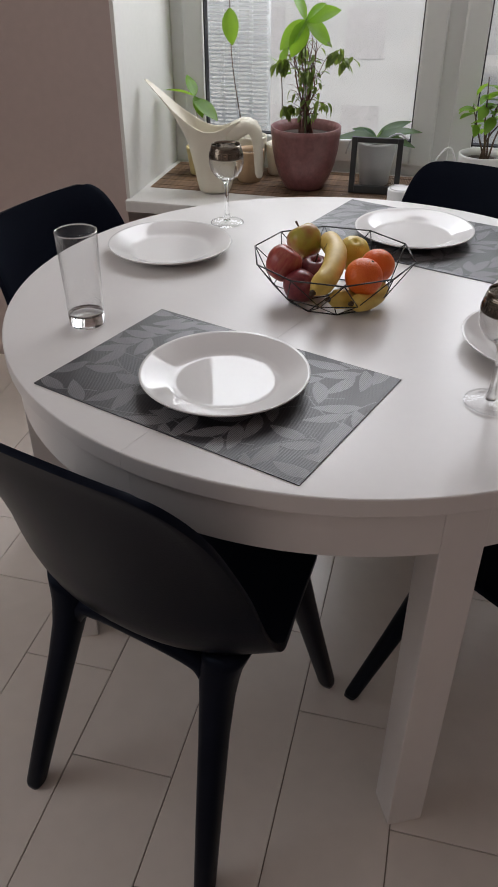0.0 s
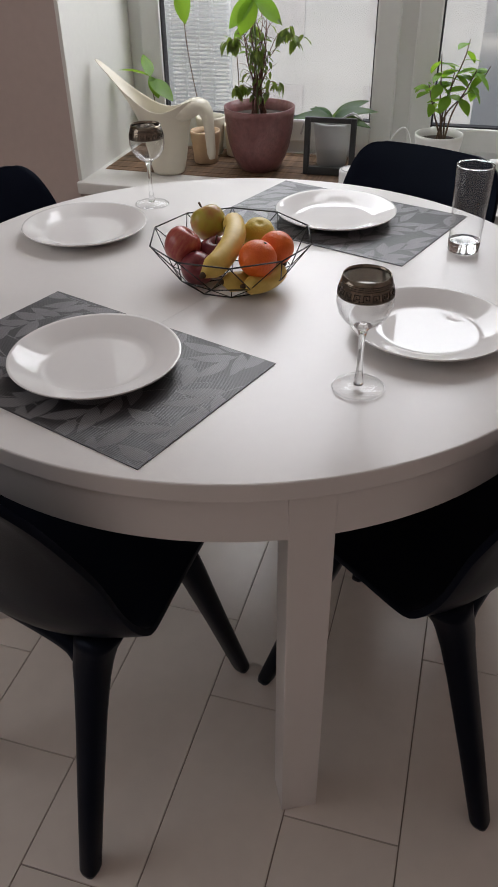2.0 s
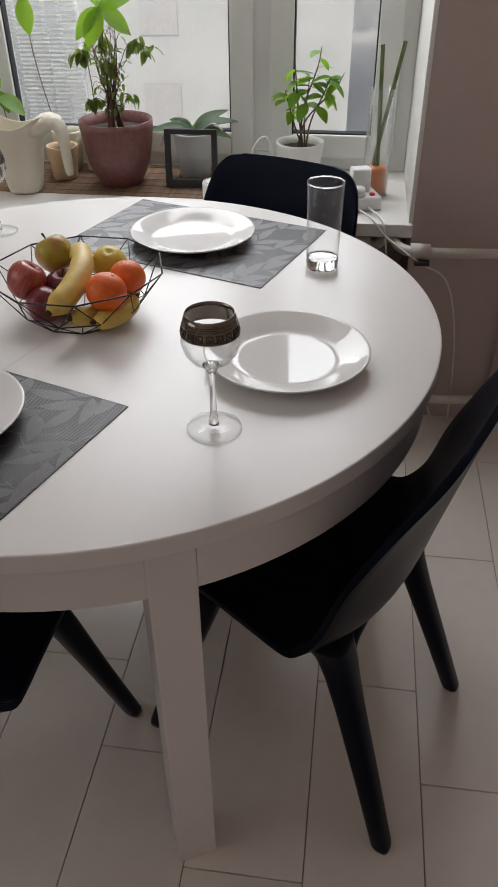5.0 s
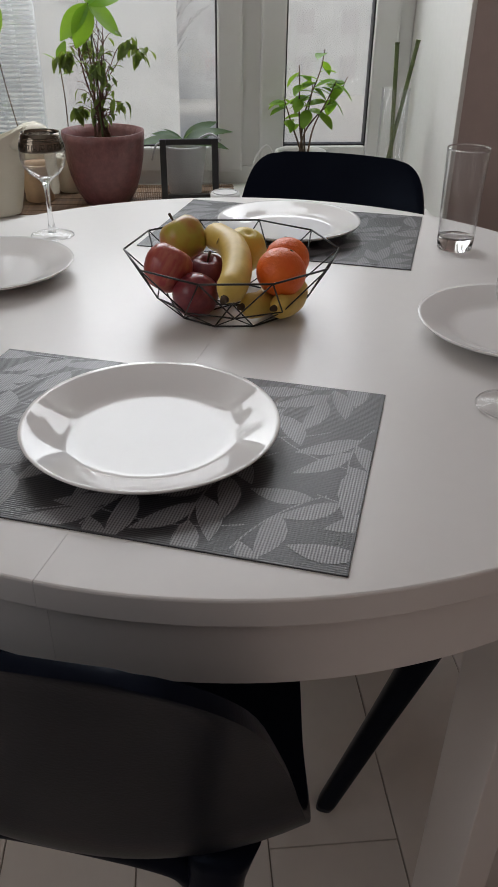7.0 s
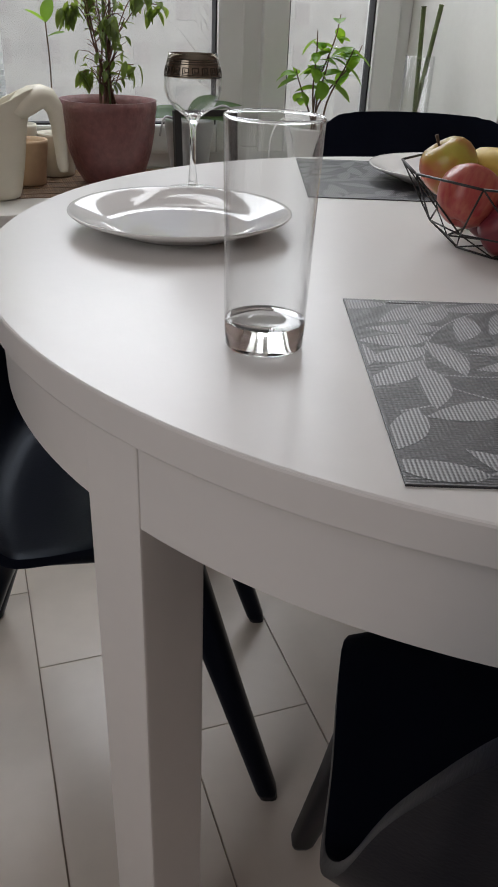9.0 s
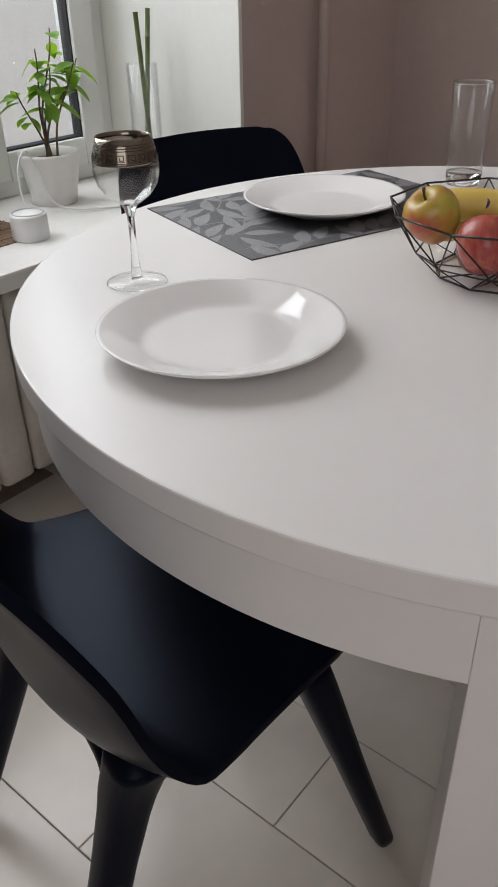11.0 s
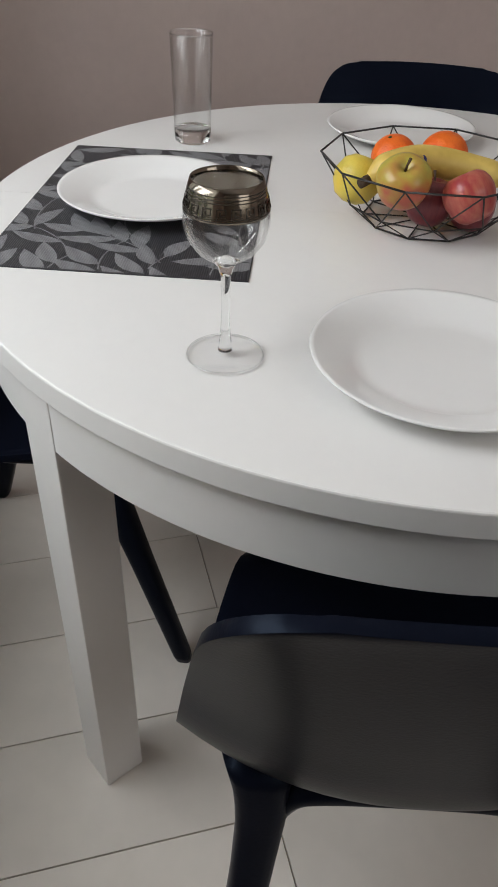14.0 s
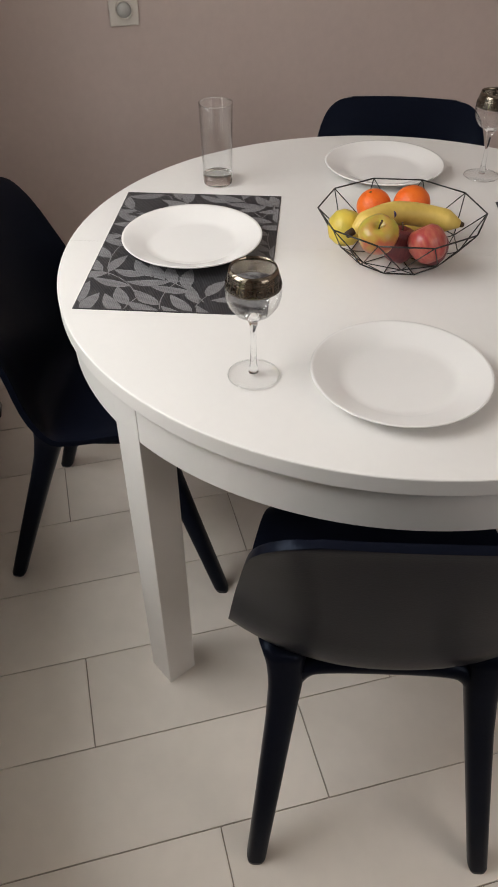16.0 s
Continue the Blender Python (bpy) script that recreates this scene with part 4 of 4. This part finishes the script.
def pot(name, x, y, z, r_top, r_base, h, material, label, category="plant pot", saucer=None, lip=0.006, belly=0.0):
    p = thing(name, label, category, at=pose(x, y, z))
    part("wall", lathe([(0, 0.0), (r_base, 0.0), (r_base + 0.002, 0.003), (r_base + (r_top - r_base) * (0.19 + 0.20 * belly), h * 0.17), (r_base + (r_top - r_base) * (0.42 + 0.26 * belly), h * 0.38), (r_base + (r_top - r_base) * (0.68 + 0.19 * belly), h * 0.62), (r_top * 0.985, h * 0.85), (r_top, h - lip), (r_top, h), (r_top - 0.005, h), (r_top - 0.008, h * 0.86), (r_base * 0.9, 0.02), (0, 0.02)], 48), material, p)
    part("soil", lathe([(0, h * 0.84), (r_top * 0.5, h * 0.845), (r_top - 0.009, h * 0.825), (r_top - 0.009, h * 0.8), (0, h * 0.8)], 24), SOIL, p, "dry dark soil")
    if saucer:
        part("saucer", lathe([(0, -0.004), (saucer * 0.9, -0.004), (saucer, 0.016), (saucer - 0.004, 0.016), (saucer * 0.86, 0.0), (0, 0.0)], 40), material, p)
    return p


LEAF_BIG = leaf_mesh("leaf", 0.096, 0.058, LEAF_BRIGHT, 0.2, 0.14)
LEAF_SMALL = leaf_mesh("leaf", 0.034, 0.0165, LEAF_FIG, 0.35)
LEAF_PEPPER = leaf_mesh("leaf", 0.058, 0.036, LEAF_BRIGHT, 0.3, 0.15)
LEAF_STRAP = leaf_mesh("leaf", 0.125, 0.048, LEAF_DARK, 0.5, 0.25)

# large mauve pot with a weeping fig and a tall seedling
big = pot("mauve_flower_pot", -0.279, 1.075, MZ + 0.004, 0.106, 0.062, 0.176, MAUVE_POT, "dusty mauve pebbled ceramic pot with saucer holding a fig plant", saucer=0.066, lip=0.02, belly=1.0)
fig = thing("weeping_fig", "sparse variegated weeping fig with thin twisted stems", "plant", at=pose(-0.279, 1.075, MZ + 0.15))
rng = random.Random(5)
REDBARK = mat("red_brown_twigs", (0.17, 0.085, 0.06), 0.75, vary=0.25, scale=60)
for i in range(10):
    a = rng.uniform(0, 6.28)
    x, y = 0.022 * math.cos(a), 0.022 * math.sin(a)
    h = rng.uniform(0.15, 0.25)
    tx, ty = x + rng.uniform(-0.045, 0.05), y + rng.uniform(-0.04, 0.04)
    path = smooth_path([(x, y, 0), (x * 0.3 + rng.uniform(-0.012, 0.012), y * 0.4, h * 0.3), (x + (tx - x) * 0.4 + rng.uniform(-0.012, 0.012), y + (ty - y) * 0.5, h * 0.65), (tx, ty, h)], 4)
    part("stem", tube(path, [0.0036 - 0.0025 * k / (len(path) - 1) for k in range(len(path))], 6), REDBARK, fig)
    for k in range(10):
        q = path[rng.randrange(3, len(path))]
        d = Vector((rng.uniform(-1, 1), rng.uniform(-1, 1), rng.uniform(0.1, 0.9))).normalized()
        l = rng.uniform(0.02, 0.06)
        e = q + d * l
        part("twig", tube([q, q + d * l * 0.5 + Vector((0, 0, 0.006)), e], [0.0011, 0.0009, 0.0005], 4), REDBARK, fig)
        if k % 2 == 0:
            for c in range(2):
                part("leaf", LEAF_SMALL, None, fig, at=aim(q.lerp(e, 1 - 0.5 * c), d * 0.6 + Vector((rng.uniform(-0.6, 0.6), rng.uniform(-0.6, 0.6), rng.uniform(-1.1, 0.1))), rng.uniform(-0.6, 0.6), rng.uniform(0.5, 0.9)))
# drooping leafy ends of the longest branches
for (cx, cy, cz), n, root in (((-0.085, -0.02, 0.205), 13, (-0.02, 0, 0.15)), ((0.085, 0.0, 0.235), 13, (0.02, 0, 0.15)), ((0.12, 0.0, 0.215), 9, (0.03, 0, 0.16)), ((-0.055, -0.03, 0.085), 10, (-0.005, 0, 0.03)), ((0.055, -0.02, 0.10), 5, (0.01, 0, 0.04)), ((0.0, -0.05, 0.19), 9, (0, 0, 0.1)), ((-0.03, 0.04, 0.24), 9, (0, 0, 0.12))):
    c0, r0 = Vector((cx, cy, cz)), Vector(root)
    m0 = (c0 + r0) / 2 + Vector((0, 0, 0.025))
    part("branch", tube(smooth_path([r0, m0, c0], 4), 0.0012, 5), REDBARK, fig)
    for i in range(int(n * 1.5)):
        p = m0.lerp(c0, rng.uniform(0.3, 1.15)) + Vector((rng.uniform(-0.012, 0.012), rng.uniform(-0.012, 0.012), rng.uniform(-0.01, 0.01)))
        part("leaf", LEAF_SMALL, None, fig, at=aim(p, (rng.uniform(-0.8, 0.8), rng.uniform(-0.8, 0.8), -rng.uniform(0.2, 1.2)), rng.uniform(-0.8, 0.8), rng.uniform(0.7, 1.25)))
seedling = thing("avocado_seedling", "tall thin seedling with large bright green leaves", "plant", at=pose(-0.287, 1.055, MZ + 0.15))
part("stem", tube(smooth_path([(0.01, 0, 0), (0.004, 0, 0.15), (0, 0, 0.315)], 5), 0.0022, 6), GREENSTEM, seedling)
for d, s in (((-0.35, -0.2, 0.95), 0.9), ((0.85, -0.1, 0.35), 0.95), ((-0.7, -0.2, -0.6), 1.0), ((0.75, 0.3, -0.55), 1.0), ((-0.35, -0.5, -1.0), 0.95), ((0.55, -0.4, 0.6), 0.75)):
    part("leaf", LEAF_BIG, None, seedling, at=aim((0, 0, 0.312), d, 0.9 if d[0] > 0 else -0.8, s * 1.08))

# small pots behind the can, with single tall seedlings
pot("small_flower_pot", -0.462, 1.10, MZ, 0.047, 0.036, 0.095, TERRA, "small pale terracotta pot with soil")
pot("small_flower_pot", -0.475, 1.195, MZ, 0.047, 0.036, 0.115, CREAM, "small cream plastic pot with a seedling")
pot("small_flower_pot", -0.635, 1.14, MZ, 0.048, 0.036, 0.085, YELLOWPOT, "small pale yellow pot with a seedling")
pot("small_flower_pot", -0.385, 1.20, MZ, 0.045, 0.036, 0.095, CREAM, "small cream plastic pot beside the mauve pot")
for x, y, h, leaves in ((-0.537, 1.16, 0.50, ((0.2, -0.2, 0.95, 0.9, 1.0), (-0.3, -0.1, 0.9, 1.0, 1.0), (0.1, -0.3, -0.9, 1.0, 0.9))),
                        (-0.655, 1.15, 0.21, ((-0.75, -0.3, 0.35, 1.0, 1.0), (0.35, -0.2, -0.5, 0.7, 1.0), (0.8, -0.3, -0.35, 1.05, 0.95), (-0.2, 0.3, 0.5, 0.8, 1.0))),
                        (-0.388, 1.205, 0.30, ((0.2, 0.2, 0.9, 0.6, 1.0), (-0.6, 0.1, 0.5, 0.5, 1.0)))):
    s = thing("seedling", "thin-stemmed seedling with a few bright green leaves", "plant", at=pose(x, y, Z + 0.075), group="seedlings on the sill")
    part("stem", tube(smooth_path([(0.01 if x < -0.6 else 0.04 if x < -0.5 else 0, 0.03, 0), (0.004, 0.01, h * 0.5), (0, 0, h - 0.05)], 5), 0.0016, 5), BARK, s)
    for dx, dy, dz, size, at in leaves:
        part("leaf", LEAF_BIG, None, s, at=aim((0, 0, (h - 0.05) * at), (dx, dy, dz), 0.3, size))
part("leaf", LEAF_BIG, None, s, at=aim((0, 0, 0.22), (0.5, -0.4, 0.3), 0.3, 0.5))

# photo frame standing open, orchid behind it
fr = thing("photo_frame", "black wooden photo frame with clear glass standing on the sill", "frame", at=pose(-0.058, 1.050, MZ, -6, 0, 2.5))
part("frame_border", boxes((-0.076, -0.060, -0.010, 0.010, 0, 0.160), (0.060, 0.076, -0.010, 0.010, 0, 0.160), (-0.060, 0.060, -0.010, 0.010, 0.146, 0.160), (-0.060, 0.060, -0.012, 0.012, 0.0, 0.022), bevel=0.0015), BLACKFRAME, fr, smooth=False)
fglass = part("pane", boxes((-0.060, 0.060, -0.002, 0.001, 0.022, 0.146)), PANE, fr, smooth=False)
part("back_stand", boxes((-0.072, -0.062, 0.0, 0.07, 0, 0.012), (0.062, 0.072, 0.0, 0.07, 0, 0.012), (-0.062, 0.062, 0.058, 0.07, 0, 0.012), bevel=0.001), BLACKFRAME, fr, smooth=False)
pot("orchid_pot", -0.070, 1.165, MZ, 0.060, 0.044, 0.128, GREYPOT, "silver-grey orchid pot standing behind the photo frame")
orchid = thing("orchid", "orchid without flowers, dark strap leaves", "plant", at=pose(-0.072, 1.165, MZ + 0.128))
for d, s in (((-1, -0.3, 0.45), 0.95), ((1, -0.2, 0.75), 1.0), ((0.8, 0.4, 0.85), 0.95), ((-0.45, -0.3, 1.0), 0.5), ((1, -0.5, 0.40), 0.9), ((-0.8, 0.4, 0.55), 0.8), ((0.2, -0.3, 1.0), 0.42)):
    part("leaf", LEAF_STRAP, None, orchid, at=aim((0, 0, 0), d, 0.5 if d[0] > 0 else -0.5, s))
for pts in (((0.03, -0.02, 0.01), (0.07, -0.05, 0.035), (0.10, -0.06, 0.02)), ((-0.03, -0.03, 0.0), (-0.07, -0.05, 0.01), (-0.085, -0.06, -0.03))):
    part("air_root", tube(smooth_path(pts, 4), 0.0028, 6), GREYPOT, orchid, "pale grey air root")

spk = thing("small_speaker", "small white round device on the sill", "speaker", at=pose(0.030, 0.955, Z))
part("housing", lathe([(0, 0), (0.036, 0), (0.038, 0.003), (0.038, 0.048), (0.036, 0.052), (0, 0.0525)], 40), PLASTICW, spk)
part("top_ring", lathe([(0.030, 0.0522), (0.033, 0.0522), (0.033, 0.054), (0.030, 0.054)], 40, True), GREYPOT, spk, "grey ring")

# pepper plant in a white pot
pot("white_flower_pot", 0.250, 1.15, Z, 0.070, 0.052, 0.115, WHITEPOT, "plain white flower pot holding a pepper plant")
pep = thing("pepper_plant", "young pepper plant with bright green leaves", "plant", at=pose(0.252, 1.15, Z + 0.095))
rng = random.Random(12)
for tx, ty, h in ((0.05, 0.0, 0.27), (-0.05, 0.02, 0.15), (0.08, -0.03, 0.20), (0.02, -0.02, 0.19), (-0.02, -0.03, 0.235), (0.115, 0.0, 0.205)):
    x, y = rng.uniform(-0.02, 0.02), rng.uniform(-0.02, 0.02)
    path = smooth_path([(x, y, 0), (x + tx * 0.3 - 0.01, y, h * 0.4), (tx * 0.8, ty * 0.8, h * 0.8), (tx, ty, h)], 5)
    part("stem", tube(path, [0.003 - 0.0017 * k / (len(path) - 1) for k in range(len(path))], 6), BARK, pep)
    for k in range(8):
        q = path[rng.randrange(7, len(path))]
        a = rng.uniform(0, 6.28)
        part("leaf", LEAF_PEPPER, None, pep, at=aim(q, (math.cos(a), 0.8 * math.sin(a), rng.uniform(-0.55, 0.55)), rng.uniform(-0.5, 0.5), rng.uniform(0.65, 1.15)))

# glass vase with bamboo canes
vase = thing("glass_vase", "tall clear glass cylinder vase with orange gel beads", "vase", at=pose(0.475, 1.05, Z))
part("wall", lathe([(0, 0), (0.034, 0.0), (0.036, 0.003), (0.036, 0.285), (0.034, 0.285), (0.034, 0.008), (0, 0.008)], 40), GLASS, vase)
beads = part("gel_beads", lathe([(0, 0.0085), (0.0335, 0.0085), (0.0335, 0.075), (0.02, 0.085), (0, 0.08)], 24), ORANGEGEL, vase, "orange gel beads")
for x1, y1, z1 in ((-0.012, -0.005, 0.415), (0.052, 0.015, 0.42)):
    cane = thing("bamboo_cane", "cut green bamboo cane standing in the vase", "bamboo", at=pose(0.475, 1.05, Z), group="bamboo canes")
    p0, p1 = Vector((-x1 * 0.4, -0.01, 0.03)), Vector((x1, y1, z1))
    pts, rad2 = [], []
    for k in range(7):
        for dz, rr in ((-0.03, 0.0055), (0, 0.0066), (0.03, 0.0055)):
            pts.append(p0.lerp(p1, min(1, max(0, (k + 0.5 + dz) / 7))))
            rad2.append(rr)
    part("stalk", tube(pts, rad2, 10), GREENSTEM, cane)

# chargers and cables
ad = thing("charger", "white plug-in charger on the sill", "charger", at=pose(0.432, 0.965, Z + 0.040, 0, 0, 15))
part("case", boxes((-0.026, 0.026, -0.020, 0.020, 0.0, 0.060), bevel=0.006), PLASTICW, ad)
strip = thing("power_strip", "white extension socket with a red switch", "socket", at=pose(0.445, 0.925, Z, 0, 0, 20))
part("case", boxes((-0.045, 0.045, -0.026, 0.075, 0.0, 0.038), bevel=0.008), PLASTICW, strip)
part("switch", lathe([(0, 0.044), (0.007, 0.043), (0.008, 0.038), (0, 0.038)], 16), RED, strip, "red switch", at=pose(0.022, -0.005, 0))
part("plug", lathe([(0, 0.062), (0.017, 0.061), (0.020, 0.054), (0.021, 0.038), (0, 0.038)], 24), PLASTICW, strip, at=pose(-0.018, 0.0, 0))
for name, pts, lab in (("power_cable", [(0.46, 0.90, 0.615), (0.49, 0.84, 0.612), (0.505, 0.803, 0.59), (0.52, 0.79, 0.50), (0.56, 0.79, 0.30), (0.66, 0.80, 0.10), (0.70, 0.80, 0.008)], "white power cable hanging over the sill edge"),
                       ("power_cable", [(0.43, 0.90, 0.612), (0.47, 0.82, 0.612), (0.51, 0.795, 0.575), (0.60, 0.74, 0.53), (0.68, 0.76, 0.47), (0.73, 0.80, 0.28), (0.75, 0.805, 0.008)], "white power cable sagging along the wall"),
                       ("charging_cable", [(0.09, 1.02, Z + 0.004), (0.105, 1.07, Z + 0.04), (0.118, 1.09, Z + 0.105), (0.150, 1.10, Z + 0.138), (0.172, 1.10, Z + 0.10), (0.185, 1.06, Z + 0.02), (0.28, 0.99, Z + 0.004), (0.40, 0.95, Z + 0.004)], "white charging cable looping above the sill")):
    tagged(part(name, tube(smooth_path(pts, 8), 0.0026, 8), PLASTICW), lab, "cable")

# ---- floor tiles ----
tile = bmesh.new()
box(tile, 0.0011, 0.1996, 0.0011, 0.5969, -0.008, 0.0, bevel=0.0009)
tile_mesh = mesh_of(tile, "tile", False)
tile_mesh.materials.append(TILE)
for k in range(-10, 6):
    off = (-0.589, -0.189, -0.389)[k % 3]
    x = 0.2165 + 0.2007 * k
    for r in range(-4, 3):
        y = off + 0.598 * r
        if y > NORTH - 0.01 or y + 0.598 < SOUTH + 0.01:
            continue
        x0, x1, y0, y1 = max(x + 0.0011, WEST), min(x + 0.1996, EAST), max(y + 0.0011, SOUTH), min(y + 0.5969, NORTH + 0.28)
        if x1 - x0 < 0.01:
            continue
        if x1 - x0 < 0.198 or y1 - y0 < 0.595:
            part("tile", box(bmesh.new(), x0, x1, y0, y1, -0.008, 0.0, bevel=0.0009), TILE, floor, smooth=False)
            continue
        part("tile", tile_mesh, None, floor, at=pose(0.2165 + 0.2007 * k, y, 0))
